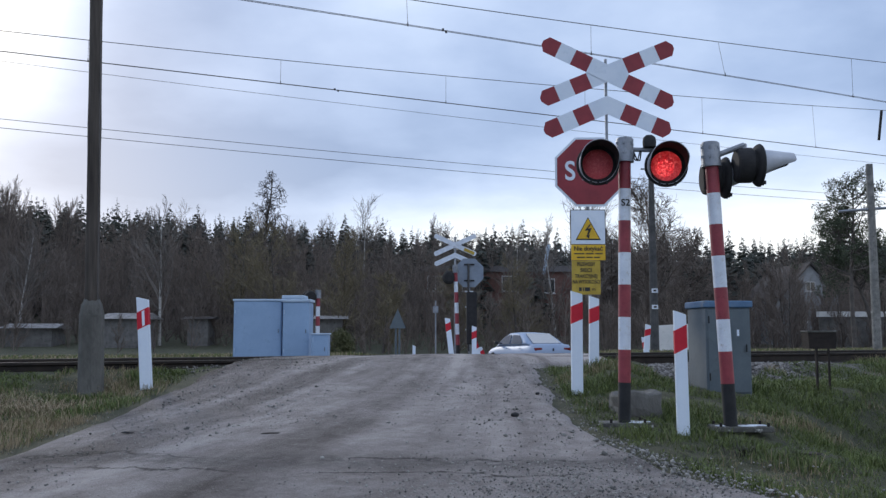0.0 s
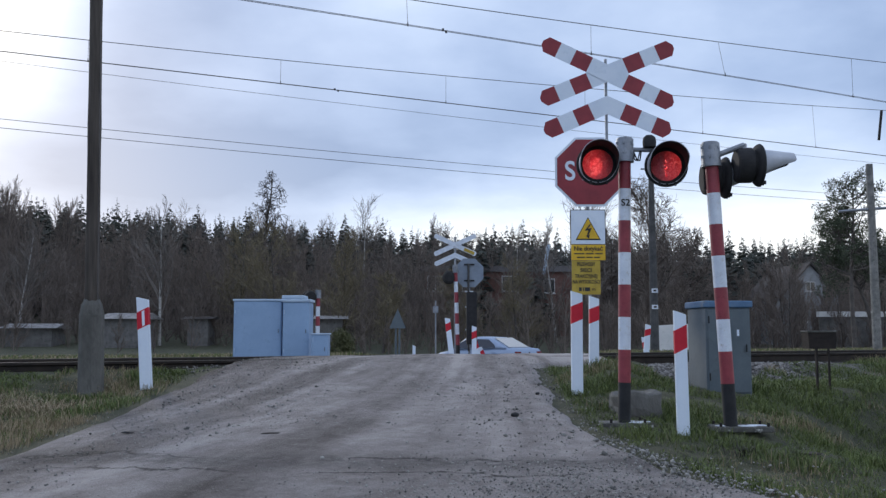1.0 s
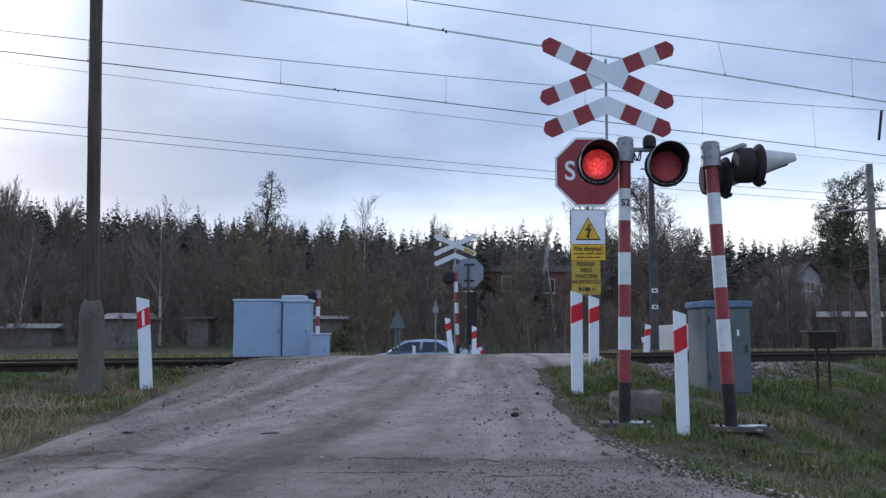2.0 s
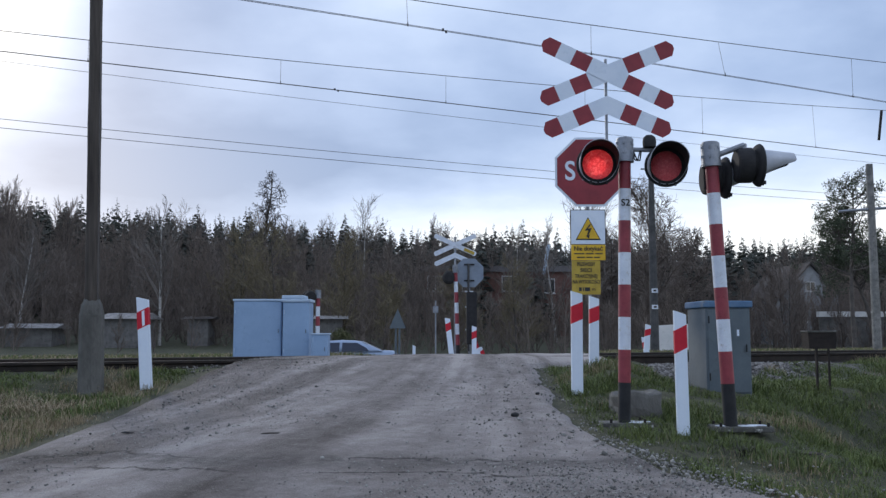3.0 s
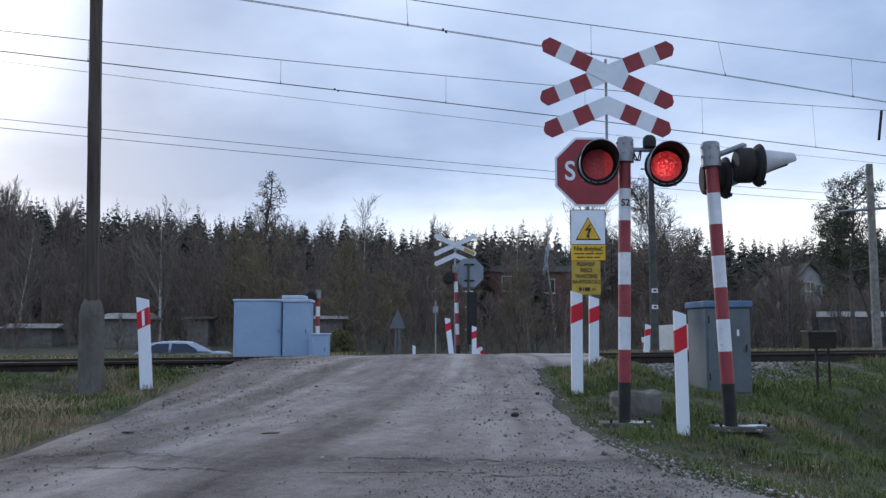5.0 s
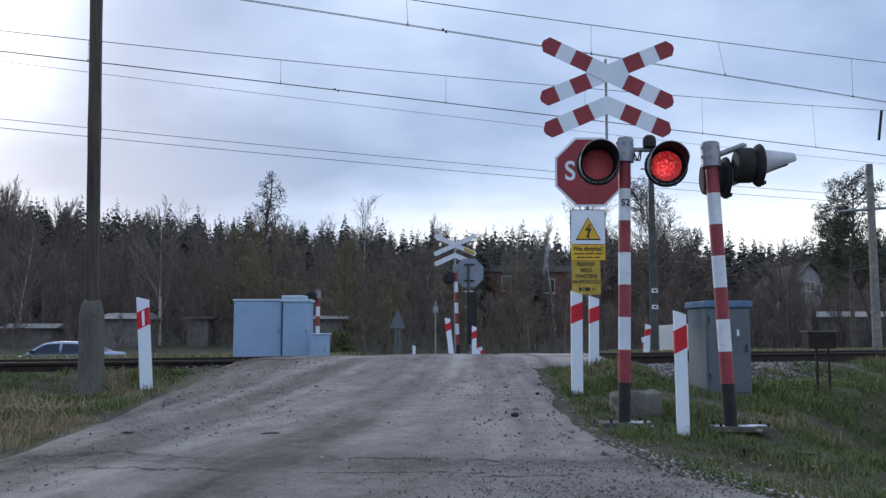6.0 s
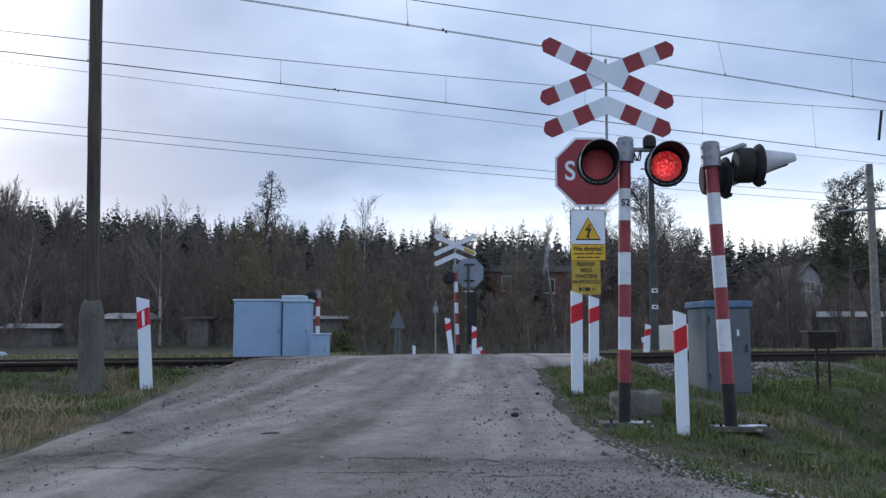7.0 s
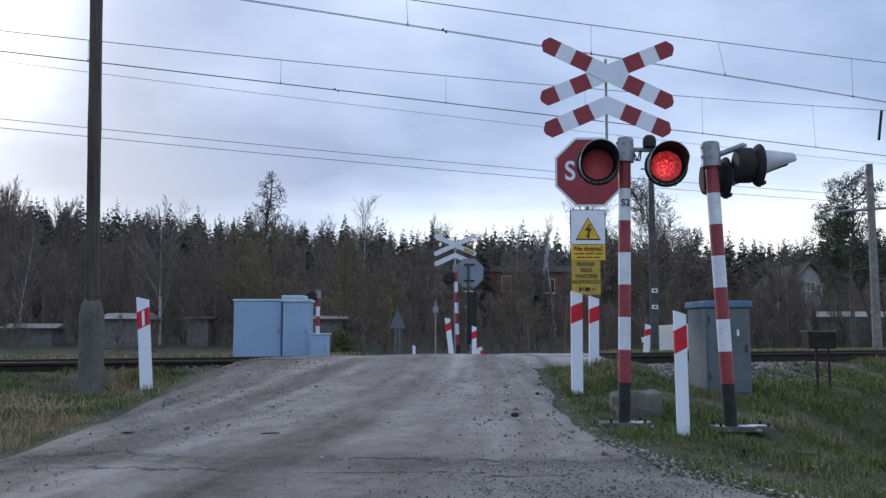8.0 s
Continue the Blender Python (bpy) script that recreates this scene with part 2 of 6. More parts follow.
M["hood_pale"] = surface("pale_grey_hood_paint", (0.42, 0.45, 0.52), (0.52, 0.55, 0.61), 6, 0.5, bump=0.04, fine=60)
M["yellow"] = surface("warning_yellow", (0.60, 0.36, 0.012), (0.72, 0.45, 0.02), 6, 0.5, bump=0.03, fine=60)
M["yellow_old"] = surface("faded_mustard_yellow", (0.36, 0.25, 0.03), (0.50, 0.36, 0.05), 7, 0.6, bump=0.05, fine=60, c3=(0.28, 0.20, 0.05))
M["ink"] = surface("black_ink", (0.012, 0.012, 0.012), (0.03, 0.03, 0.03), 8, 0.6, bump=0)
M["ink_faded"] = surface("faded_ink", (0.06, 0.05, 0.02), (0.11, 0.085, 0.035), 8, 0.6, bump=0)
M["concrete"] = surface("weathered_concrete", (0.13, 0.13, 0.125), (0.27, 0.265, 0.25), 5, 0.95, bump=0.45, fine=45, c3=(0.09, 0.095, 0.08))
M["concrete_dark"] = surface("dark_damp_concrete", (0.078, 0.077, 0.072), (0.155, 0.152, 0.143), 4, 0.95, bump=0.5, fine=40, c3=(0.06, 0.062, 0.055), stretch=(1, 1, 0.4))
M["wood"] = surface("tarred_weathered_wood", (0.030, 0.025, 0.022), (0.115, 0.098, 0.085), 9, 0.9, bump=0.6, fine=45, stretch=(1, 1, 0.06))
M["cab_blue"] = surface("pale_blue_enamel", (0.225, 0.345, 0.525), (0.275, 0.405, 0.59), 2.5, 0.5, bump=0.03, fine=50, c3=(0.21, 0.32, 0.48))
M["cab_lid"] = surface("light_blue_lid", (0.36, 0.47, 0.61), (0.44, 0.55, 0.68), 3, 0.5, bump=0.03, fine=50)
M["cab_grey"] = surface("weathered_blue_grey_paint", (0.070, 0.095, 0.118), (0.112, 0.142, 0.165), 2.5, 0.6, bump=0.06, fine=50, c3=(0.075, 0.095, 0.11))
M["cab_roof"] = surface("blue_painted_roof", (0.06, 0.13, 0.24), (0.10, 0.19, 0.32), 4, 0.6, bump=0.05, fine=50, c3=(0.16, 0.20, 0.22))
M["rust"] = surface("rusty_sheet_metal", (0.014, 0.012, 0.012), (0.036, 0.028, 0.025), 7, 0.9, 0.2, 0.3, 50)
M["wire"] = surface("weathered_copper_wire", (0.075, 0.070, 0.070), (0.14, 0.13, 0.13), 3, 0.6, 0.4, 0)
M["bark"] = surface("grey_brown_bark", (0.045, 0.040, 0.037), (0.12, 0.105, 0.095), 3, 0.95, bump=0.5, fine=18)
M["twigs"] = surface("bare_brown_twigs", (0.094, 0.076, 0.066), (0.215, 0.178, 0.155), 1.0, 0.95, bump=0, fine=6, island=0.6)
M["twigs_green"] = surface("budding_olive_twigs", (0.100, 0.084, 0.053), (0.22, 0.185, 0.118), 1.0, 0.95, bump=0, fine=6, island=0.6)
M["birch"] = surface("white_birch_bark", (0.24, 0.23, 0.22), (0.46, 0.45, 0.43), 2.5, 0.85, bump=0.2, fine=14, c3=(0.05, 0.045, 0.04), stretch=(1, 1, 2.5))
M["needles"] = surface("dark_conifer_needles", (0.026, 0.031, 0.027), (0.062, 0.070, 0.057), 0.6, 0.85, bump=0, fine=4, island=0.6)
M["pine"] = surface("pine_needles", (0.035, 0.048, 0.030), (0.085, 0.105, 0.06), 0.8, 0.85, bump=0, fine=4, island=0.6)
M["bush"] = surface("olive_bush_leaves", (0.055, 0.062, 0.025), (0.14, 0.14, 0.065), 1.2, 0.85, bump=0, fine=6, island=0.6)
M["brick"] = surface("dark_red_brick", (0.13, 0.068, 0.056), (0.20, 0.11, 0.092), 2, 0.95, bump=0.4, fine=14, c3=(0.06, 0.04, 0.035))
M["roof"] = surface("dark_tar_roof", (0.035, 0.03, 0.03), (0.07, 0.06, 0.058), 2, 0.9, bump=0.3, fine=14)
M["render"] = surface("pale_house_render", (0.20, 0.21, 0.225), (0.31, 0.32, 0.335), 1.5, 0.9, bump=0.2, fine=14, c3=(0.24, 0.24, 0.25))
M["shed"] = surface("grey_shed_boards", (0.10, 0.097, 0.095), (0.19, 0.185, 0.18), 2, 0.95, bump=0.3, fine=14, c3=(0.05, 0.05, 0.05))
M["shed_roof"] = surface("pale_corrugated_roof", (0.12, 0.115, 0.115), (0.34, 0.33, 0.33), 3, 0.8, bump=0.3, fine=14, c3=(0.06, 0.055, 0.055))
M["parapet"] = surface("whitewashed_concrete", (0.62, 0.63, 0.64), (0.78, 0.78, 0.77), 1.5, 0.85, bump=0.2, fine=20, c3=(0.50, 0.50, 0.49))
M["frame_white"] = surface("white_window_frame", (0.50, 0.50, 0.50), (0.62, 0.62, 0.62), 3, 0.6, bump=0)
M["pane"] = glass_dark("window_glass", (0.03, 0.035, 0.04))
M["car_glass"] = glass_dark("car_glass", (0.020, 0.032, 0.062))
M["car_glass"].node_tree.nodes["Principled BSDF"].inputs["Specular IOR Level"].default_value = 0.28
M["car_paint"] = surface("silver_blue_car_paint", (0.27, 0.345, 0.485), (0.30, 0.375, 0.515), 2, 0.5, 0.1, 0.0)
M["car_trim"] = surface("black_plastic_trim", (0.012, 0.012, 0.013), (0.03, 0.03, 0.03), 6, 0.6, bump=0.05)
M["tyre"] = surface("tyre_rubber", (0.012, 0.012, 0.012), (0.03, 0.03, 0.03), 9, 0.9, bump=0.2)
M["alloy"] = surface("silver_wheel_rim", (0.35, 0.36, 0.37), (0.5, 0.5, 0.5), 6, 0.35, 0.8, 0)
M["tail_red"] = surface("red_tail_lamp_plastic", (0.12, 0.010, 0.014), (0.19, 0.025, 0.028), 8, 0.2, bump=0)
M["head_glass"] = surface("clear_headlamp", (0.55, 0.57, 0.6), (0.7, 0.7, 0.72), 8, 0.15, 0.3, 0)
M["lining"] = surface("soot_black_lining", (0.014, 0.014, 0.015), (0.028, 0.028, 0.030), 9, 0.95, bump=0)
M["birch_twigs"] = surface("pale_birch_limbs", (0.09, 0.078, 0.072), (0.21, 0.19, 0.175), 1.0, 0.95, bump=0, fine=6, island=0.5)
M["sign_back"] = surface("grey_blue_sign_back", (0.15, 0.19, 0.25), (0.22, 0.27, 0.34), 4, 0.5, bump=0.03, fine=30)
M["sun_glass"] = glass_dark("sloping_car_glass", (0.03, 0.035, 0.045))
M["sun_glass"].node_tree.nodes["Principled BSDF"].inputs["IOR"].default_value = 3.0
M["mast"] = surface("dark_grey_concrete_mast", (0.045, 0.047, 0.05), (0.10, 0.10, 0.10), 4, 0.95, bump=0.3, fine=30)
M["slab"] = surface("dark_slab_with_white_paint", (0.05, 0.05, 0.048), (0.12, 0.118, 0.11), 9, 0.9, bump=0.4, fine=50, c3=(0.62, 0.62, 0.60))
M["lens"] = lens_red()
M["lit"] = glow_lamp()
M["unlit"] = surface("dark_lamp_reflector", (0.10, 0.02, 0.02), (0.16, 0.04, 0.04), 20, 0.35, 0.2, 0.1)


# ---------------------------------------------------------------- mesh helpers
def thing(name, x, y, z, rz=0.0, rx=0.0, ry=0.0):
    ob = new(name)
    ob.matrix_world = pose(x, y, z, rx, ry, rz)
    return ob


def part(name, bm, material, parent=None, label="", smooth=False):
    me = bpy.data.meshes.new(name)
    bm.normal_update()
    bm.to_mesh(me)
    bm.free()
    me.materials.append(material)
    if smooth:
        me.polygons.foreach_set("use_smooth", [True] * len(me.polygons))
    ob = new(name, me)
    ob.parent = parent
    if label:
        ob["label"] = label
    return ob


def B():
    return bmesh.new()


def box(bm, x0, x1, y0, y1, z0, z1, bevel=0.0, m=None):
    g = bmesh.ops.create_cube(bm, size=1)
    vs = g["verts"]
    for v in vs:
        v.co = Vector((x0 + (v.co.x + 0.5) * (x1 - x0), y0 + (v.co.y + 0.5) * (y1 - y0), z0 + (v.co.z + 0.5) * (z1 - z0)))
    if bevel:
        es = list({e for v in vs for e in v.link_edges})
        r = bmesh.ops.bevel(bm, geom=es, offset=bevel, segments=2, profile=0.5, affect="EDGES")
        vs = list({v for f in r["faces"] for v in f.verts} | {v for v in vs if v.is_valid})
    if m is not None:
        bmesh.ops.transform(bm, matrix=m, verts=vs)
    return bm


def lathe(bm, prof, seg=24, m=None, caps=True):
    """Turn a profile of (radius, height) about the z axis."""
    rings = []
    for r, z in prof:
        rings.append([bm.verts.new((r * math.cos(2 * math.pi * k / seg), r * math.sin(2 * math.pi * k / seg), z)) for k in range(seg)])
    for a, b in zip(rings, rings[1:]):
        for k in range(seg):
            bm.faces.new((a[k], a[(k + 1) % seg], b[(k + 1) % seg], b[k]))
    if caps:
        bm.faces.new(rings[0][::-1])
        bm.faces.new(rings[-1])
    if m is not None:
        bmesh.ops.transform(bm, matrix=m, verts=[v for r in rings for v in r])
    return bm


def rod(bm, a, b, r0, r1=None, seg=8):
    a, b = Vector(a), Vector(b)
    q = (b - a).to_track_quat("Z", "Y").to_matrix().to_4x4()
    return lathe(bm, [(r0, 0), (r0 if r1 is None else r1, (b - a).length)], seg, Matrix.Translation(a) @ q)


def plate(bm, pts, y0, y1, bevel=0.0):
    """A flat outline in x and z, given thickness from y0 to y1."""
    a = [bm.verts.new((x, y0, z)) for x, z in pts]
    b = [bm.verts.new((x, y1, z)) for x, z in pts]
    n = len(pts)
    bm.faces.new(a)
    bm.faces.new(b[::-1])
    for k in range(n):
        bm.faces.new((a[(k + 1) % n], a[k], b[k], b[(k + 1) % n]))
    bmesh.ops.recalc_face_normals(bm, faces=bm.faces[:])
    return bm


def writing(name, text, size, x, y, z, material, parent, stretch=1.0, width=None, bold=0.0):
    """Raised letters on a plate that faces -y, centred on x and z."""
    cu = bpy.data.curves.new(name, "FONT")
    cu.body, cu.size, cu.align_x, cu.align_y, cu.extrude = text, size, "CENTER", "CENTER", 0.0015
    cu.offset = bold
    tmp = bpy.data.objects.new(name, cu)
    me = bpy.data.meshes.new_from_object(tmp)
    bpy.data.objects.remove(tmp)
    if width:
        xs = [v.co.x for v in me.vertices]
        stretch = width / (max(xs) - min(xs))
    me.transform(Matrix.Translation((x, y, z)) @ Matrix.Rotation(math.pi / 2, 4, "X") @ Matrix.Diagonal((stretch, 1, 1, 1)))
    me.materials.clear()
    me.materials.append(material)
    ob = new(name, me)
    ob.parent = parent
    return ob


def fast_mesh(name, V, F, material, parent=None, smooth=False):
    """A mesh object from arrays of corners and triangles."""
    V, F = np.asarray(V, np.float32), np.asarray(F, np.int32)
    me = bpy.data.meshes.new(name)
    me.vertices.add(len(V))
    me.vertices.foreach_set("co", V.ravel())
    me.loops.add(F.size)
    me.loops.foreach_set("vertex_index", F.ravel())
    me.polygons.add(len(F))
    me.polygons.foreach_set("loop_start", np.arange(0, F.size, F.shape[1], dtype=np.int32))
    me.update(calc_edges=True)
    if smooth:
        me.polygons.foreach_set("use_smooth", [True] * len(F))
    me.materials.append(material)
    ob = new(name, me)
    ob.parent = parent
    return ob


# ---------------------------------------------------------------- the lie of the land
SLANT, NORM = 0.445, 1.0945          # the tracks run along y = const + SLANT * x


def sstep(v, a, b):
    t = np.clip((v - a) / (b - a), 0, 1)
    return t * t * (3 - 2 * t)


def across_track(x, y):
    """Distance behind the centre line of the nearer track."""
    return (y - 13.45 - SLANT * x) / NORM


def road_height(x, y):
    yy = y - SLANT * (x + 0.8) * np.clip((y - 7.5) / 4.5, 0, 1) * np.clip((30 - y) / 8, 0, 1)
    return np.interp(yy, [-10, 4, 6, 7.5, 9.5, 11.2, 12.1, 14.1, 15.2, 16.6, 18.4, 20, 24, 30, 36, 42, 60], [-0.16, -0.10, -0.035, 0.03, 0.175, 0.335, 0.390, 0.390, 0.33, 0.235, 0.22, 0.16, 0.04, -0.3, -0.66, -1.0, -1.05])


def road_left(y):
    return np.interp(y, [-10, 3, 5.5, 12, 20, 24, 36], [-4.2, -3.3, -2.95, -2.75, -2.8, -2.4, 0.6])


def road_right(y):
    return np.interp(y, [-10, 0, 4.4, 5.2, 6.3, 7.4, 9.2, 10.8, 12.0, 12.7, 16, 20, 24, 36], [4.5, 3.4, 1.95, 1.45, 1.26, 1.13, 1.15, 1.23, 1.30, 2.5, 2.9, 2.6, 2.6, 6.4])


def ground_height(x, y):
    s = across_track(x, y)
    far_s = [5.5, 7, 10, 13.5, 17, 22, 26, 33, 40, 60, 75, 100, 130, 170, 400, 1200]
    far_z = [0.04, 0.08, 0.09, 0.07, -0.25, -1.0, -1.06, -1.06, -0.6, -0.2, 0.6, 3.2, 7.0, 10.5, 20, 30]
    left = np.interp(s, [-60, -8, -5, -3, -2.1, -1.5, -1] + far_s, [-0.6, -0.28, -0.14, -0.01, 0.08, 0.22, 0.29] + far_z)
    right = np.interp(s, [-60, -9, -7.5, -6.3, -4.5, -3.2, -2.5, -1.5, -1] + far_s, [-0.6, -0.32, -0.2, -0.06, 0.11, 0.06, 0.0, 0.10, 0.14] + far_z)
    side = sstep(x, -2.5, 1.0)
    z = left * (1 - side) + right * side
    z = z - 0.60 * np.exp(-((s + 6.5) / 1.1) ** 2) * sstep(x, 2.7, 4.6)
    rr = np.maximum(np.maximum(road_right(y), road_right(y + 0.45)), np.where(y < 14, road_right(y + 0.9), 0) - 0.4)
    near = np.minimum(sstep(x, road_left(y) - 0.9, road_left(y) - 0.1), 1 - sstep(x, rr + 0.1, rr + 0.9)) * (1 - sstep(y, 36, 42))
    bank = sstep(y, 8.4, 10.9) * (1 - sstep(s, -1.9, -1.2)) * (1 - sstep(x, 1.9, 3.0)) * sstep(x, 0.5, 1.2)
    z = z + np.maximum(0.37 - z, 0) * bank
    return z * (1 - near) + (road_height(x, y) - 0.06) * near


def build_ground():
    gx = np.concatenate([np.linspace(-900, -60, 22), np.linspace(-52, -9, 34), np.linspace(-8.5, 10, 150), np.linspace(10.8, 55, 36), np.linspace(62, 900, 22)])
    gy = np.concatenate([np.linspace(-300, -12, 12), np.linspace(-9, 3, 14), np.linspace(3.2, 20, 140), np.linspace(20.6, 60, 60), np.linspace(64, 1300, 34)])
    X, Y = np.meshgrid(gx, gy)
    Z = ground_height(X, Y)
    rough = np.array([noise.noise((x * 1.3, y * 1.3, 0)) + 0.5 * noise.noise((x * 4, y * 4, 7)) for x, y in zip(X.ravel(), Y.ravel())]).reshape(X.shape)
    off = np.maximum(sstep(X, road_right(Y), road_right(Y) + 0.6), 1 - sstep(X, road_left(Y) - 0.6, road_left(Y)))
    Z = Z + rough * 0.035 * off
    V = np.stack([X, Y, Z], -1).reshape(-1, 3)
    nx, ny = len(gx), len(gy)
    i = (np.arange(ny - 1)[:, None] * nx + np.arange(nx - 1)[None]).ravel()
    F = np.stack([i, i + 1, i + nx + 1, i + nx], -1)
    tagged(fast_mesh("ground", V, F, M["soil"], smooth=True), "rough grassy verge and trackside ground with dark soil", "ground", kind="structure")


def build_road():
    gy = np.concatenate([np.linspace(-9, 3, 14), np.linspace(3.2, 24, 150), np.linspace(24.5, 40, 24)])
    n = 60
    u = np.linspace(0, 1, n)
    X = road_left(gy)[:, None] * (1 - u) + road_right(gy)[:, None] * u
    Y = np.repeat(gy[:, None], n, 1)
    wob = np.array([noise.noise((0, y * 1.1, 3)) * 0.13 + noise.noise((5, y * 4, 3)) * 0.06 for y in gy])
    X = X + wob[:, None] * (np.abs(u - 0.5) * 2)[None] ** 3
    Z = road_height(X, Y) + 0.015 * (1 - (2 * u - 1) ** 2)[None]
    Z = Z + np.array([noise.noise((x * 0.9, y * 0.6, 1)) * 0.010 + noise.noise((x * 3, y * 3, 4)) * 0.006 for x, y in zip(X.ravel(), Y.ravel())]).reshape(X.shape)
    edge = np.minimum(u, 1 - u)
    Z = Z - np.interp(gy, [9.5, 11.0], [0.09, 0.13])[:, None] * np.clip(1 - edge / 0.04, 0, 1)[None] ** 1.5
    V = np.stack([X, Y, Z], -1).reshape(-1, 3)
    i = (np.arange(len(gy) - 1)[:, None] * n + np.arange(n - 1)[None]).ravel()
    F = np.stack([i, i + 1, i + n + 1, i + n], -1)
    tagged(fast_mesh("road", V, F, M["road"], smooth=True), "worn dusty grey asphalt lane rising over the crossing", "road", kind="structure")
    # the road beyond, on which the car drives off
    gx = np.linspace(-70, 6, 60)
    V, F = [], []
    for k, x in enumerate(gx):
        for w in (-3.4, 3.4):
            V.append((x, 37.7 + w, -1.04 + 0.015 * max(0.0, x + 8)))
        if k:
            a = 2 * k
            F.append((a - 2, a, a + 1, a - 1))
    tagged(fast_mesh("road_beyond", V, F, M["road"]), "grey asphalt road running past behind the tracks", "road", kind="structure")


def lie(x, y):
    return float(ground_height(np.float64(x), np.float64(y)))


build_ground()
build_road()

# ---------------------------------------------------------------- railway
TRACK_DIR = Vector((1, SLANT, 0)).normalized()
TRACK_SIDE = Vector((-SLANT, 1, 0)).normalized()


def build_track(d0, top, x0, x1):
    """One track: two rails and their concrete sleepers."""
    t = new("railway_track")
    t.matrix_world = Matrix.Translation((0, d0, 0)) @ Matrix.Rotation(math.atan(SLANT), 4, "Z")
    a, b = x0 * NORM, x1 * NORM
    half = [(0.075, 0), (0.075, 0.012), (0.012, 0.032), (0.009, 0.125), (0.036, 0.142), (0.036, 0.166), (0.028, 0.172)]
    prof = half + [(-y, z) for y, z in half[::-1]]
    for w in (-0.7535, 0.7535):
        bm = B()
        n = 40
        rings = []
        for k in range(n + 1):
            x = a + (b - a) * k / n
            rings.append([bm.verts.new((x, w + y, top - 0.172 + z)) for y, z in prof])
        for p, q in zip(rings, rings[1:]):
            for k in range(len(prof)):
                bm.faces.new((p[k], p[(k + 1) % len(prof)], q[(k + 1) % len(prof)], q[k]))
        bmesh.ops.recalc_face_normals(bm, faces=bm.faces[:])
        rail = part("rail", bm, M["rail"], t)
        bm = B()
        box(bm, a, b, w - 0.03, w + 0.03, top - 0.001, top + 0.003)
        part("rail_head", bm, M["rail_top"], rail, "polished steel running surface")
    bm = B()
    box(bm, -0.13, 0.13, -1.25, 1.25, 0, 0.16, 0.02)
    first = part("sleeper", bm, M["sleeper"], t)
    first.location = (a + 0.3, 0, top - 0.34)
    x = a + 0.9
    while x < b and x < 24:
        if not -3.2 < x < 1.7:
            o = new("sleeper", first.data)
            o.parent = t
            o.location = (x, 0, top - 0.34)
        x += 0.6
    return tagged(t, "rusty railway track on concrete sleepers and ballast", "railway track", "tracks of the line", "")


build_track(13.45, 0.398, -26, 60)
build_track(17.85, 0.240, -26, 60)


def build_ballast_bed():
    xs = np.linspace(-30, 70, 90)
    prof = [(-3.0, -0.12), (-2.4, 0.02), (-1.55, 0.235), (0, 0.225), (1.7, 0.16), (2.6, 0.085), (4, 0.08), (5.6, 0.08), (6.6, 0.02), (7.2, -0.1)]
    V, F = [], []
    for k, x in enumerate(xs):
        for s, z in prof:
            p = Vector((0, 13.45, 0)) + TRACK_DIR * (x * NORM) + TRACK_SIDE * s
            low = 0.10 if x < -2 and s < -1.2 else 0.0
            V.append((p.x, p.y, z - low))
        if k:
            n = len(prof)
            for j in range(n - 1):
                F.append(((k - 1) * n + j, k * n + j, k * n + j + 1, (k - 1) * n + j + 1))
    tagged(fast_mesh("ballast_bed", V, F, M["ballast_bed"]), "crushed grey stone bed under both tracks", "ballast", kind="structure")


build_ballast_bed()


def stones(name, pts, sizes, material, label, category, seed):
    """Many small broken stones as one mesh."""
    rng = np.random.default_rng(seed)
    base = np.array([(1, 0, 0), (-1, 0, 0), (0, 1, 0), (0, -1, 0), (0, 0, 1), (0, 0, -1)], float)
    tri = np.array([(0, 2, 4), (2, 1, 4), (1, 3, 4), (3, 0, 4), (2, 0, 5), (1, 2, 5), (3, 1, 5), (0, 3, 5)])
    n = len(pts)
    V = base[None] + rng.normal(0, 0.28, (n, 6, 3))
    a = rng.uniform(0, 6.28, n)
    c, s = np.cos(a)[:, None], np.sin(a)[:, None]
    V = np.stack([V[..., 0] * c - V[..., 1] * s, V[..., 0] * s + V[..., 1] * c, V[..., 2] * 0.75], -1) * np.asarray(sizes)[:, None, None]
    V = V + np.asarray(pts)[:, None]
    F = tri[None] + 6 * np.arange(n)[:, None, None]
    return tagged(fast_mesh(name, V.reshape(-1, 3), F.reshape(-1, 3), material), label, category, kind="stuff")


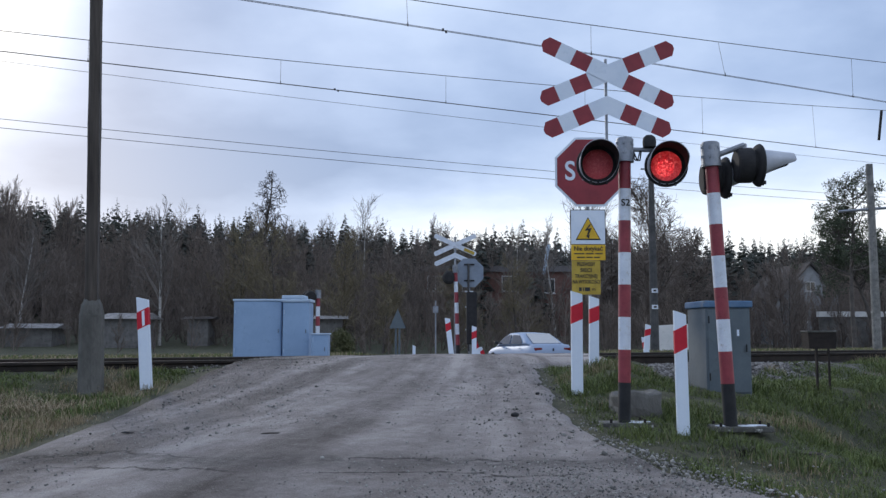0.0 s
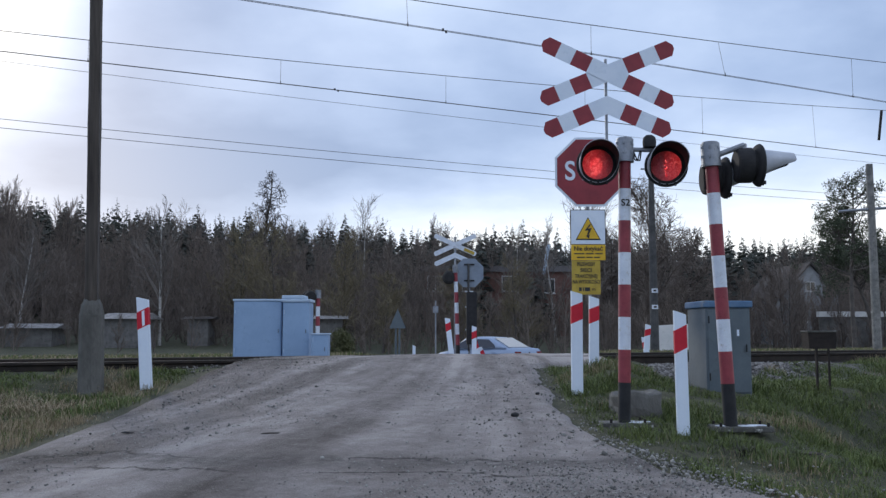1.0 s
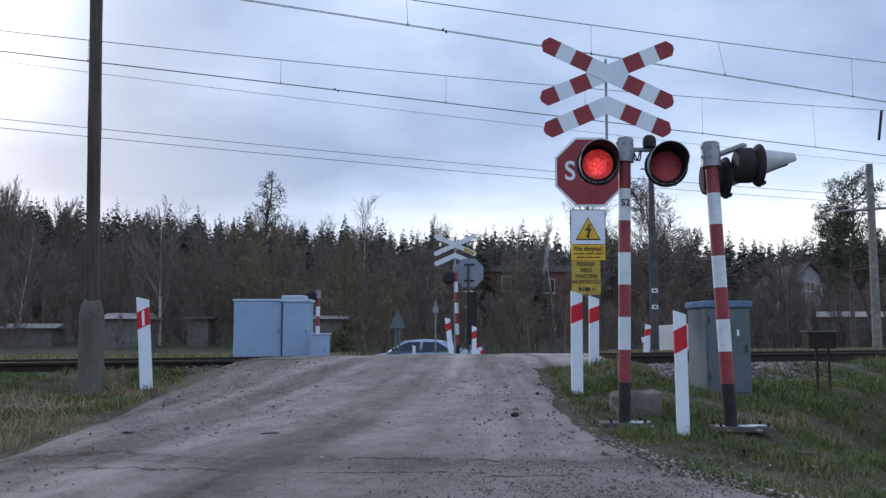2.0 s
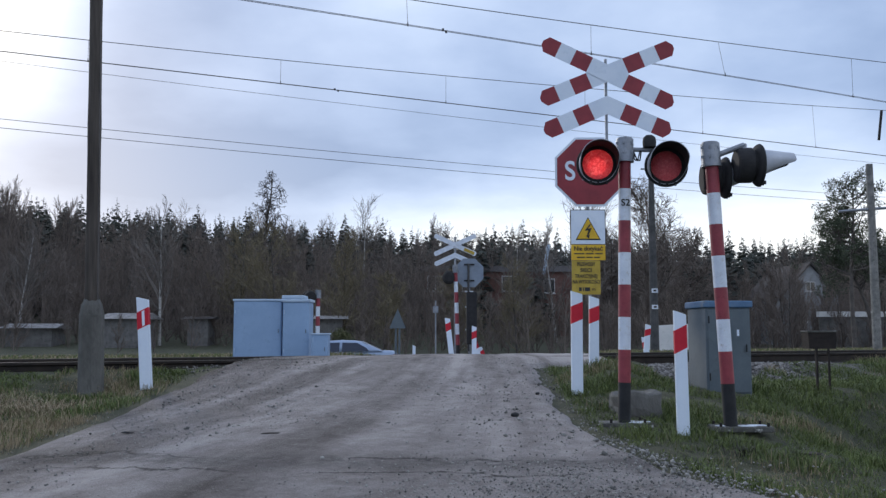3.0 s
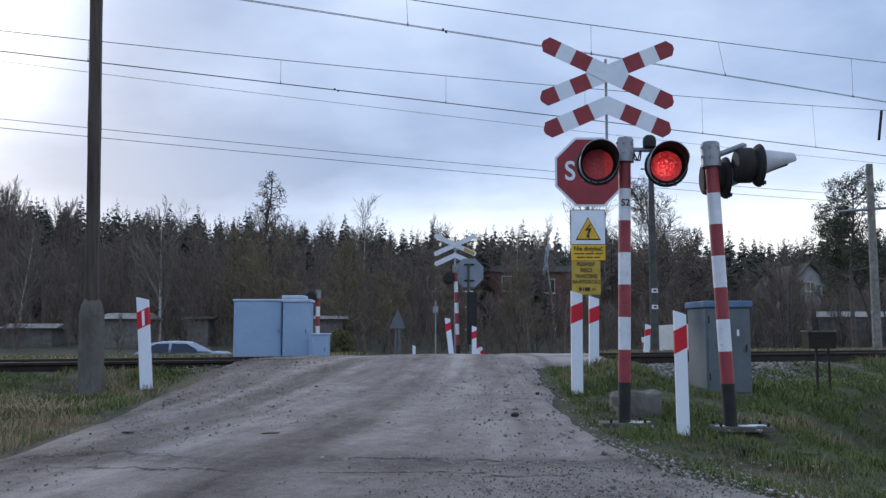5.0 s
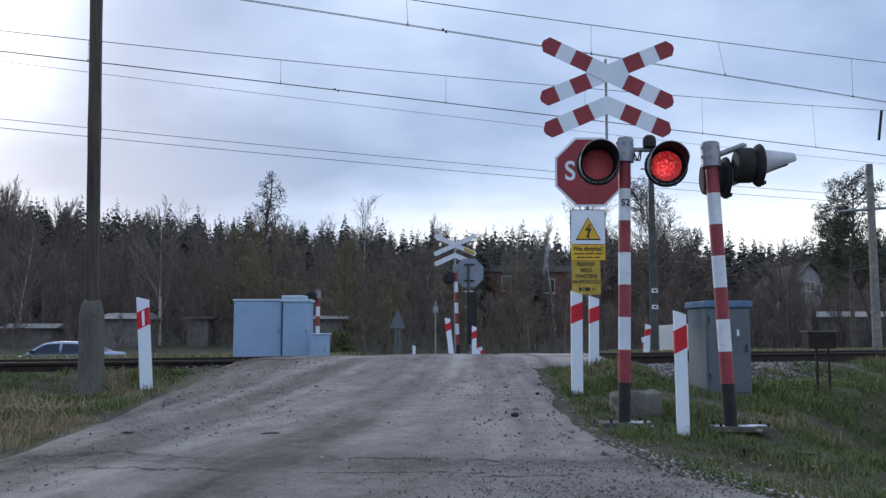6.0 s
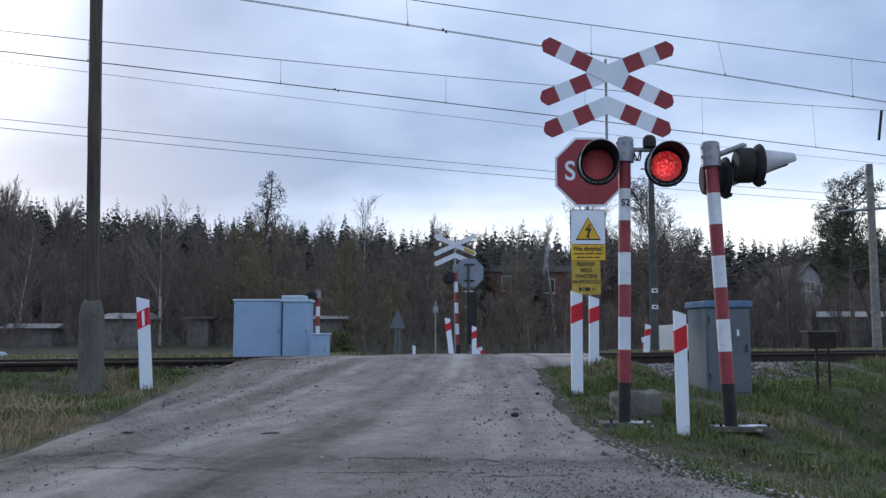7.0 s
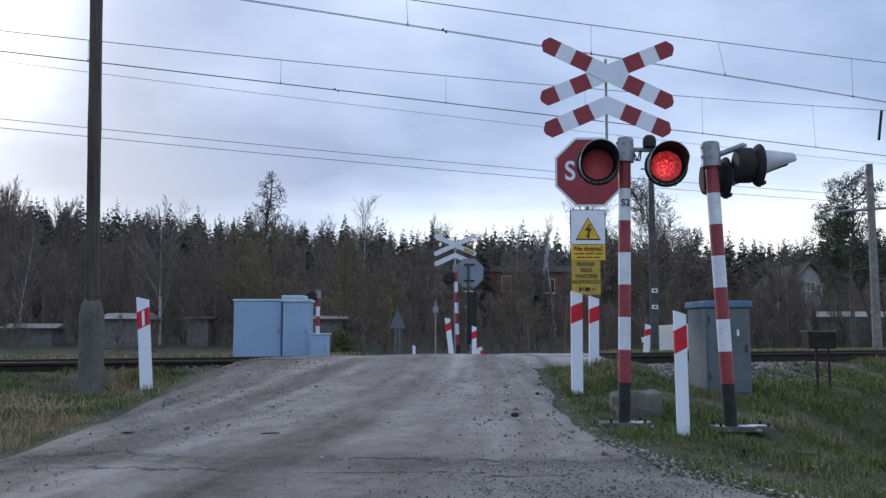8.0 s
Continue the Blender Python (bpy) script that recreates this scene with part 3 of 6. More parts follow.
def scatter_stones():
    rng = np.random.default_rng(3)
    n = 15000
    x = rng.uniform(1.6, 15, n)
    s = rng.uniform(-2.75, -0.7, n)
    y = 13.45 + SLANT * x + s * NORM
    z = np.interp(s, [-3.0, -2.4, -1.55, 0], [-0.12, 0.02, 0.235, 0.225]) + 0.012
    ok = (x < 5.4 + 0.5 * rng.normal(size=n)) & (x > 2.25 + 0.25 * rng.normal(size=n) - 0.5 * (s > -1.6))
    x2 = rng.uniform(-9, -2.6, 3500)
    s2 = rng.uniform(-1.3, -0.7, 3500)
    P = np.concatenate([np.stack([x, y, z], -1)[ok], np.stack([x2, 13.45 + SLANT * x2 + s2 * NORM, np.full(3500, 0.20)], -1)])
    stones("ballast_stones", P, rng.uniform(0.018, 0.042, len(P)), M["ballast"], "loose crushed grey ballast stones beside the rails", "ballast", 5)
    k = 170
    yl = rng.uniform(10.4, 12.5, k)
    xl = road_left(yl) - np.abs(rng.normal(0.05, 0.42, k)) * np.clip((yl - 8.2) / 2.5, 0.2, 1)
    stones("shoulder_stones", np.stack([xl, yl, ground_height(xl, yl) + 0.012], -1), rng.uniform(0.006, 0.019, k), M["ballast"], "pale loose stones on the lane's shoulder", "gravel", 9)
    # grit along the lane's edges and over its surface
    n = 9000
    y = 3.6 + 9 * rng.random(n) ** 1.5
    side = rng.random(n)
    right = road_right(y) + rng.normal(0.0, 1.0, n) * np.interp(y, [4, 5.2, 6.4], [0.42, 0.26, 0.12])
    left = road_left(y) + rng.normal(0.1, 0.30, n)
    mid = rng.uniform(-2.6, 1.6, n)
    x = np.where((side < 0.26) & (y < 6.4), right, np.where((side > 0.26) & (side < 0.28), left, mid))
    inside = (x > road_left(y)) & (x < road_right(y))
    z = np.where(inside, road_height(x, y) + 0.012, ground_height(x, y) + 0.01)
    mid_patch = (side > 0.75)
    x = np.where(mid_patch, rng.normal(0.7, 0.55, n), x)
    y = np.where(mid_patch, rng.normal(4.6, 0.45, n), y)
    z = np.where(mid_patch, road_height(x, y) + 0.03, z)
    size = np.where(side < 0.26, rng.uniform(0.006, 0.022, n) * rng.random(n) ** 0.5, rng.uniform(0.003, 0.009, n))
    stones("road_grit", np.stack([x, y, z], -1), size, M["grit"], "scattered pale and dark grit on the lane", "gravel", 6)


scatter_stones()


def wire(name, fn, x0, x1, r, n=40, d0=13.45, parent=None):
    cu = bpy.data.curves.new(name, "CURVE")
    cu.dimensions, cu.bevel_depth, cu.bevel_resolution = "3D", r, 1
    sp = cu.splines.new("POLY")
    sp.points.add(n)
    for k in range(n + 1):
        x = x0 + (x1 - x0) * k / n
        sp.points[k].co = (x, d0 + SLANT * x, fn(x), 1)
    tmp = bpy.data.objects.new(name, cu)
    me = bpy.data.meshes.new_from_object(tmp)
    bpy.data.objects.remove(tmp)
    me.materials.clear()
    me.materials.append(M["wire"])
    ob = new(name, me)
    ob.parent = parent
    return ob


def overhead_line(d0, contact, messenger, droppers, leans, joint):
    line = new("overhead_line")
    wire("contact_wire", contact, -24, 46, 0.0048, 70, d0, line)
    wire("contact_wire", lambda x: contact(x) - 0.012, -24, 46, 0.0048, 70, d0 - 0.08, line)
    wire("messenger_wire", messenger, -24, 46, 0.0068, 70, d0, line)
    for x, lean in zip(droppers, leans):
        bm = B()
        y = d0 + SLANT * x
        rod(bm, (x + lean, y + lean * SLANT, contact(x)), (x, y, messenger(x)), 0.0035, seg=5)
        dr = part("dropper", bm, M["wire"], line)
        bm = B()
        rod(bm, (x + lean, y + lean * SLANT, contact(x) - 0.008), (x + lean, y + lean * SLANT, contact(x) + 0.06), 0.013, 0.005, 6)
        part("clamp", bm, M["black"], dr)
    for k, dy in ((0, 0.0), (-0.05, -0.08)):
        bm = B()
        x = joint + k
        box(bm, x - 0.016, x + 0.016, d0 + dy + SLANT * x - 0.014, d0 + dy + SLANT * x + 0.014, contact(x) - 0.024, contact(x) + 0.012, 0.004)
        part("splice", bm, M["black"], line)
    return tagged(line, "overhead contact line with droppers above a track", "overhead line", "catenary of the line")


def sag(a, b, c):
    """Height of a wire along the line: a shallow arc over the crossing, straight on beyond it."""
    def height(x):
        q = min(max(x, -9.0), 13.0)
        return a + b * q + c * q * q + (b + 2 * c * q) * (x - q)
    return height


overhead_line(13.45, sag(5.437, -0.0045, -0.00065), sag(5.867, 0.0227, 0.00125), (-6.2, -3.3, -0.56, 2.50, 5.0, 8.05, 10.7, 13.4), (0, 0, 0.02, 0, 0.13, 0, 0, 0), 0.05)
overhead_line(17.85, sag(5.457, -0.0025, -0.00023), sag(6.030, 0.0371, 0.0012), (-12, -9, -6.2, -3.09, 0.06, 3.15, 6.14, 9.36, 12.5, 15.6), (0, 0, 0, 0, 0, 0, 0, 0.06, 0, 0), -2.05)
tagged(wire("feeder_wire", sag(5.729, -0.0088, 0.00063), -26, 40, 0.0045, 50, 20.0), "thin feeder wire strung along the line", "wire")
tagged(wire("cable", sag(5.040, -0.0045, 0.00072), -30, 44, 0.0065, 50, 22.0), "thin cable strung beside the tracks", "wire", "cables beside the line")
tagged(wire("cable", sag(4.832, -0.0069, 0.00071), -30, 44, 0.0065, 50, 22.0), "thin cable strung beside the tracks", "wire", "cables beside the line")


# ---------------------------------------------------------------- warning signals
INSERTS = {}


def signal_head(name, holder, x, y, z, rz, hood_mat, insert_key=None):
    """A round signal lamp that looks along its own -y: barrel, backing disc, hood, red lens and, inside, a turning
    board added to make it blink.
    """
    head = new(name)
    head.parent = holder
    head.matrix_local = pose(x, y, z, 0, 0, rz)
    fwd = Matrix.Rotation(math.pi / 2, 4, "X")
    bm = B()
    dp = 0.24 if insert_key else 0.205
    wide = 0.135 if insert_key else 0.150
    lathe(bm, [(wide - 0.03, -dp), (wide - 0.008, 0.012 - dp), (wide, 0.04 - dp), (wide, -0.075), (0.122, -0.06), (0.125, -0.03), (0.15, 0.0), (0.145, 0.004), (0.128, 0.0), (0.126, 0.04 - dp)], 32, fwd, caps=False)
    lathe(bm, [(0.0005, -dp), (wide - 0.03, -dp)], 32, fwd, caps=False)
    part("barrel", bm, M["black"], head, smooth=False)
    bm = B()
    lathe(bm, [(0.122, 0.03 - dp), (0.124, -0.012)], 32, fwd, caps=False)
    part("reflector_wall", bm, M["alloy"], head, "bright metal inside of the barrel")
    bm = B()
    lathe(bm, [(0.125, -0.045), (0.165, -0.034), (0.179, -0.016), (0.181, -0.004), (0.174, 0.006), (0.130, 0.008)], 36, fwd, caps=False)
    part("backing_disc", bm, M["black"], head, "round black backing disc", True)
    # hood: long above, cut away slantwise below, pale outside and black within
    n = 40
    root_r, taper, dip = (0.159, 0.0, 0.0) if insert_key else (0.138, 0.22, -0.006)
    for nm, mat, r0 in (("hood", hood_mat, root_r), ("hood_lining", M["lining"], root_r - 0.005)):
        bm = B()
        root, rim_edge, back = [], [], []
        for k in range(n):
            a = 2 * math.pi * k / n
            ln = 0.015 + 0.262 * min(1.0, max(0.0, (math.sin(a) + 0.64) / 0.86))
            t = 1 - taper * ln / 0.277
            drop = dip * ln / 0.277
            root.append(bm.verts.new((r0 * math.cos(a), 0.0, r0 * math.sin(a))))
            rim_edge.append(bm.verts.new((r0 * t * math.cos(a), -ln, r0 * t * math.sin(a) + drop)))
            back.append(bm.verts.new(((r0 - 0.004) * t * math.cos(a), -ln, (r0 - 0.004) * t * math.sin(a) + drop)))
        for p, q in ((root, rim_edge), (rim_edge, back)):
            for k in range(n):
                bm.faces.new((p[k], p[(k + 1) % n], q[(k + 1) % n], q[k]))
        part(nm, bm, mat, head, "slant-cut sun hood" if nm == "hood" else "", True)
    bm = B()
    lathe(bm, [(0.131, -0.004), (0.11, 0.010), (0.06, 0.020), (0.0005, 0.024)], 32, fwd, caps=False)
    part("lens", bm, M["lens"], head, "ribbed red glass lens", True)
    # feet of the rim, seen below the lens
    for dx in (-0.06, 0.0, 0.07):
        bm = B()
        box(bm, dx - 0.008, dx + 0.008, -0.03, 0.0, -0.172, -0.142)
        part("latch", bm, M["black"], head)
    if insert_key:
        # unseen board added in place of a bulb; its turning makes the blink
        bm = B()
        lathe(bm, [(0.0005, 0.004), (0.05, 0.006), (0.078, 0.012)], 28, fwd, caps=False)
        board = part("blink_board", bm, M["lit"], head, "added turning board, lit on one face to imitate a bulb")
        board.location = (0, 0.115, 0)
        bm = B()
        lathe(bm, [(0.078, 0.012), (0.104, 0.012), (0.106, 0.0), (0.104, -0.006), (0.0005, -0.006)], 28, fwd, caps=False)
        back = part("reflector", bm, M["unlit"], board, "dark unlit face of the added blink board")
        INSERTS[insert_key] = board
    else:
        bm = B()
        lathe(bm, [(0.0005, -0.10), (0.12, -0.09)], 28, fwd, caps=False)
        part("reflector", bm, M["unlit"], head)
    return head


def banded_pole(holder, height, r, black, bands, lean):
    """The painted pole: a black foot, then red and white bands of equal height, on a bolted slab."""
    def at(z):
        return lean * z
    z = 0.0
    k = 0
    spans = [(0.0, black, "black_band")]
    z = black
    step = (height - 0.16 - black) / bands
    for k in range(bands):
        spans.append((z, z + step, "red_band" if k % 2 == 0 else "white_band"))
        z += step
    for z0, z1, mat in spans:
        bm = B()
        rod(bm, (at(z0), 0, z0), (at(z1), 0, z1), r, r, 24)
        part(mat, bm, M[mat], holder, smooth=False)
    bm = B()
    rod(bm, (at(height - 0.185), 0, height - 0.185), (at(height), 0, height), r * 1.46, r * 1.42, 24)
    rod(bm, (at(height), 0, height), (at(height), 0, height + 0.012), r * 1.25, r * 1.2, 24)
    rod(bm, (at(height - 0.199), 0, height - 0.199), (at(height - 0.185), 0, height - 0.185), r * 1.52, r * 1.52, 24)
    for a in (20, 75, 130, 200, 250, 310):
        for zz in (0.04, 0.12):
            c = (at(height) + r * 1.45 * math.cos(radians(a)), r * 1.45 * math.sin(radians(a)), height - zz)
            lathe(bm, [(0.011, -0.011), (0.011, 0.011)], 6, Matrix.Translation(c))
    part("collar", bm, M["grey_metal"], holder, "grey bolted steel collar")
    return holder


def paint_patches(holder, spots, seed):
    """Flaking white paint left on the top of a base slab."""
    rng = np.random.default_rng(seed)
    for x, y, r in spots:
        bm = B()
        top = []
        for k in range(14):
            a, q = 2 * math.pi * k / 14, r * rng.uniform(0.6, 1.15)
            top.append(bm.verts.new((x + q * math.cos(a), y + 0.6 * q * math.sin(a), 0.004)))
        low = [bm.verts.new((v.co.x, v.co.y, -0.002)) for v in top]
        bm.faces.new(top)
        for k in range(14):
            bm.faces.new((low[k], low[(k + 1) % 14], top[(k + 1) % 14], top[k]))
        part("paint_patch", bm, M["white_band"], holder, "flaked white paint")


def build_signal_near():
    s = thing("warning_signal", 1.515, 7.5, 0.0)
    banded_pole(s, 2.40, 0.052, 0.33, 7, 0.02)
    bm = B()
    box(bm, -0.20, 0.23, -0.07, 0.16, -0.04, 0.0, 0.008)
    part("base_slab", bm, M["slab"], s)
    paint_patches(s, ((0.10, -0.02, 0.09), (0.17, 0.04, 0.055), (0.05, 0.08, 0.06)), 3)
    for dx, dy in ((-0.12, -0.05), (0.16, -0.05), (0.16, 0.12)):
        bm = B()
        lathe(bm, [(0.012, 0), (0.012, 0.03)], 6, Matrix.Translation((dx, dy, 0)))
        part("bolt", bm, M["rust"], s)
    bm = B()
    rod(bm, (-0.16, 0.02, 2.32), (0.36, 0.02, 2.31), 0.02, seg=12)
    rod(bm, (-0.19, 0.04, 2.32), (-0.21, 0.04, 2.16), 0.022, seg=12)
    rod(bm, (0.36, 0.04, 2.32), (0.36, 0.04, 2.16), 0.022, seg=12)
    part("crossarm", bm, M["grey_metal"], s)
    for k in range(2):
        bm = B()
        cu = [(0.12, 0.0, 2.30), (0.125 + 0.02 * k, -0.02, 2.22), (0.15 + 0.02 * k, -0.02, 2.21), (0.18 + 0.01 * k, 0, 2.30)]
        for a, b in zip(cu, cu[1:]):
            rod(bm, a, b, 0.006, seg=6)
        part("cable_loop", bm, M["black"], s)
    bell = part("bell", lathe(B(), [(0.055, 0), (0.058, 0.05), (0.052, 0.085), (0.03, 0.105), (0.001, 0.11)], 20, Matrix.Translation((0.26, 0.0, 2.33)), caps=False), M["black"], s, "small black warning bell", True)
    signal_head("signal_head", s, -0.210, -0.13, 2.158, -5, M["hood_pale"], "left")
    signal_head("signal_head", s, 0.367, -0.13, 2.144, -7, M["hood_pale"], "right")
    writing("pole_mark", "S2", 0.082, 0.034, -0.056, 1.842, M["ink"], s, bold=0.0012)
    return tagged(s, "banded level crossing signal with two red lamps and a bell", "crossing signal")


def build_signal_side():
    s = thing("warning_signal", 2.37, 7.4, -0.02)
    banded_pole(s, 2.36, 0.055, 0.345, 7, -0.045)
    bm = B()
    box(bm, -0.14, 0.33, -0.08, 0.17, -0.045, 0.0, 0.008)
    part("base_slab", bm, M["slab"], s)
    paint_patches(s, ((-0.08, 0.0, 0.06), (0.12, -0.02, 0.08), (0.22, 0.04, 0.09), (0.02, 0.11, 0.05)), 8)
    for dx, dy in ((-0.1, -0.06), (0.29, -0.06), (0.29, 0.14), (-0.1, 0.14)):
        bm = B()
        lathe(bm, [(0.012, 0), (0.012, 0.03)], 6, Matrix.Translation((dx, dy, 0)))
        part("bolt", bm, M["rust"], s)
    bm = B()
    rod(bm, (-0.08, 0.0, 2.25), (0.17, -0.04, 2.34), 0.024, seg=12)
    rod(bm, (0.17, -0.04, 2.35), (0.17, -0.04, 2.22), 0.022, seg=12)
    rod(bm, (-0.06, 0.05, 2.22), (0.02, 0.30, 2.12), 0.02, seg=12)
    part("crossarm", bm, M["grey_metal"], s)
    signal_head("signal_head", s, 0.309, 0.0, 2.175, 88, M["hood_pale"])
    signal_head("signal_head", s, 0.088, 0.20, 2.103, 88, M["hood_pale"])
    bm = B()
    plate(bm, [(-0.16, 1.98), (-0.11, 1.98), (-0.11, 2.2), (-0.16, 2.2)], 0.02, 0.06)
    part("cable_box", bm, M["black"], s)
    return tagged(s, "red and white banded crossing signal with lamps facing sideways", "crossing signal")


# ---------------------------------------------------------------- sign posts
def bar_pieces(n, width, seg, angle, cx, cz, y0, y1, holder, first="red_sign"):
    """A striped bar with pointed ends, made of pieces along its length."""
    ca, sa = math.cos(angle), math.sin(angle)
    cuts = seg
    half = width / 2
    for k in range(len(cuts) - 1):
        a, b = cuts[k], cuts[k + 1]
        pts = [(a, -half), (b, -half), (b, half), (a, half)]
        if k == 0:
            pts = [(a, -half * 0.25), (a + half * 0.55, -half), (b, -half), (b, half), (a + half * 0.55, half), (a, half * 0.25)]
        if k == len(cuts) - 2:
            pts = [(a, -half), (b - half * 0.55, -half), (b, -half * 0.25), (b, half * 0.25), (b - half * 0.55, half), (a, half)]
        mat = n[k]
        bm = B()
        plate(bm, [(cx + u * ca - v * sa, cz + u * sa + v * ca) for u, v in pts], y0, y1)
        part("red_panel" if mat == "red_sign" else "white_panel", bm, M[mat], holder)


def build_sign_post():
    p = thing("crossing_sign_post", 2.219, 11.77, -0.246)
    big = 1.45      # large road-size plates
    bm = B()
    rod(bm, (0.0, 0.03, 1.95), (0.0, 0.03, 3.25), 0.014, seg=12)
    rod(bm, (0.0, 0.03, 2.05), (-0.19, 0.03, 2.02), 0.014, seg=12)
    part("post", bm, M["grey_metal"], p)
    bm = B()
    rod(bm, (-0.165, 0.05, -0.05), (-0.19, 0.05, 2.3), 0.017, seg=12)
    part("lower_post", bm, M["grey_metal"], p)
    R, W = "red_sign", "white"
    bar_pieces([R, W, R, W, R, W, R], 0.154, [-0.675, -0.51, -0.355, -0.185, 0.185, 0.355, 0.51, 0.675], -radians(26.0), 0.0099, 3.103, -0.016, -0.012, p)
    bar_pieces([R, W, R, W, R, W, R], 0.154, [-0.675, -0.51, -0.355, -0.185, 0.185, 0.355, 0.51, 0.675], radians(22.3), 0.0083, 3.105, -0.010, -0.006, p)
    # the half cross below for the second track
    for sg in (-1, 1):
        ca, sa = math.cos(0.41), math.sin(0.41)
        half = 0.08
        cuts = [0.0, 0.16, 0.32, 0.475, 0.64]
        for k, mat in enumerate((W, R, W, R)):
            a, b = cuts[k], cuts[k + 1]
            pts = [(a, -half), (b, -half), (b, half), (a, half)]
            if k == 0:
                pts = [(half * sa / ca, -half), (b, -half), (b, half), (-half * sa / ca, half)]
            if k == 3:
                pts = [(a, -half), (b - 0.045, -half), (b, -half * 0.25), (b, half * 0.25), (b - 0.045, half), (a, half)]
            bm = B()
            plate(bm, [(sg * (u * ca + v * sa) + 0.0, 2.80 - u * sa + v * ca) for u, v in pts], -0.016, -0.012)
            part("red_panel" if mat == R else "white_panel", bm, M[mat], p)
    # stop sign
    bm = B()
    c = [(-0.180 + 0.348 * math.cos(radians(22.5 + 45 * k)), 2.157 + 0.348 * math.sin(radians(22.5 + 45 * k))) for k in range(8)]
    stop = part("stop_sign", plate(bm, c, -0.075, -0.066), M["white"], p, "octagonal dark red stop sign with white rim")
    bm = B()
    c = [(-0.180 + 0.326 * math.cos(radians(22.5 + 45 * k)), 2.157 + 0.326 * math.sin(radians(22.5 + 45 * k))) for k in range(8)]
    part("red_face", plate(bm, c, -0.079, -0.075), M["red_sign"], stop)
    for k, letter in enumerate("STOP"):
        writing("lettering", letter, 0.25, -0.180 + 0.122 * (k - 1.5), -0.081, 2.157, M["white"], stop, width=0.092, bold=0.004)
    # high voltage warning
    x0 = -0.205
    w = part("warning_plate", plate(B(), [(x0 - 0.155, 1.49), (x0 + 0.155, 1.49), (x0 + 0.155, 1.80), (x0 - 0.155, 1.80)], -0.075, -0.068), M["white"], p, "white plate with a yellow lightning triangle")
    bm = B()
    plate(bm, [(x0 - 0.163, 1.485), (x0 + 0.163, 1.485), (x0 + 0.163, 1.808), (x0 - 0.163, 1.808)], -0.068, -0.064)
    part("dark_edge", bm, M["ink"], w)
    tri = lambda g, y0, y1: plate(B(), [(x0 - 0.108 * g, 1.625 - 0.092 * g), (x0 + 0.108 * g, 1.625 - 0.092 * g), (x0, 1.625 + 0.105 * g)], y0, y1)
    part("triangle_border", tri(1.07, -0.078, -0.075), M["ink"], w)
    part("triangle", tri(0.94, -0.081, -0.078), M["yellow"], w)
    bolt = [(0.012, 0.058), (-0.035, -0.005), (-0.003, -0.002), (-0.016, -0.05), (-0.028, -0.046), (0.002, -0.078), (0.010, -0.036), (0.0, -0.044), (0.028, 0.02), (-0.004, 0.016), (0.024, 0.056)]
    part("lightning_mark", plate(B(), [(x0 + 0.004 + a * 1.05, 1.616 + b * 1.0) for a, b in bolt], -0.084, -0.081), M["ink"], w)
    n = part("notice_plate", plate(B(), [(x0 - 0.155, 1.342), (x0 + 0.155, 1.342), (x0 + 0.155, 1.484), (x0 - 0.155, 1.484)], -0.075, -0.068), M["yellow"], p, "yellow notice plate with black writing")
    writing("lettering", "Nie dotykać", 0.056, x0, -0.077, 1.447, M["ink"], n, width=0.262, bold=0.0008)
    for zz, ww in ((1.402, 0.13), (1.368, 0.105)):
        for a, b in ((-1, -0.28), (-0.2, 0.38), (0.46, 1)):
            bm = B()
            plate(bm, [(x0 + a * ww, zz - 0.006), (x0 + b * ww, zz - 0.006), (x0 + b * ww, zz + 0.006), (x0 + a * ww, zz + 0.006)], -0.0765, -0.075)
            part("text_bar", bm, M["ink_faded"], n)
    x1 = -0.225
    o = part("old_notice_plate", plate(B(), [(x1 - 0.133, 1.03), (x1 + 0.127, 1.03), (x1 + 0.127, 1.338), (x1 - 0.133, 1.338)], -0.072, -0.065), M["yellow_old"], p, "faded mustard notice plate with worn lettering")
    for text, zz in (("PRZEWODY", 1.305), ("SIECI", 1.250), ("TRAKCYJNEJ", 1.196), ("NA WYSOKOŚCI", 1.144)):
        writing("lettering", text, 0.046, x1 - 0.003, -0.074, zz, M["ink_faded"], o, width=0.0205 * len(text), bold=0.0012)
    bm = B()
    for a, b in ((-0.07, -0.045), (-0.035, -0.025), (-0.018, 0.03)):
        plate(bm, [(x1 + a, 1.06), (x1 + b, 1.06), (x1 + b, 1.095), (x1 + a, 1.095)], -0.0735, -0.072)
    part("text_bar", bm, M["ink"], o)
    writing("lettering", "m", 0.045, x1 + 0.065, -0.074, 1.078, M["ink"], o)
    for o in p.children_recursive:
        o.data.transform(Matrix.Scale(big, 4))
    return tagged(p, "striped double crossing sign above stop and high-voltage signs", "road sign")


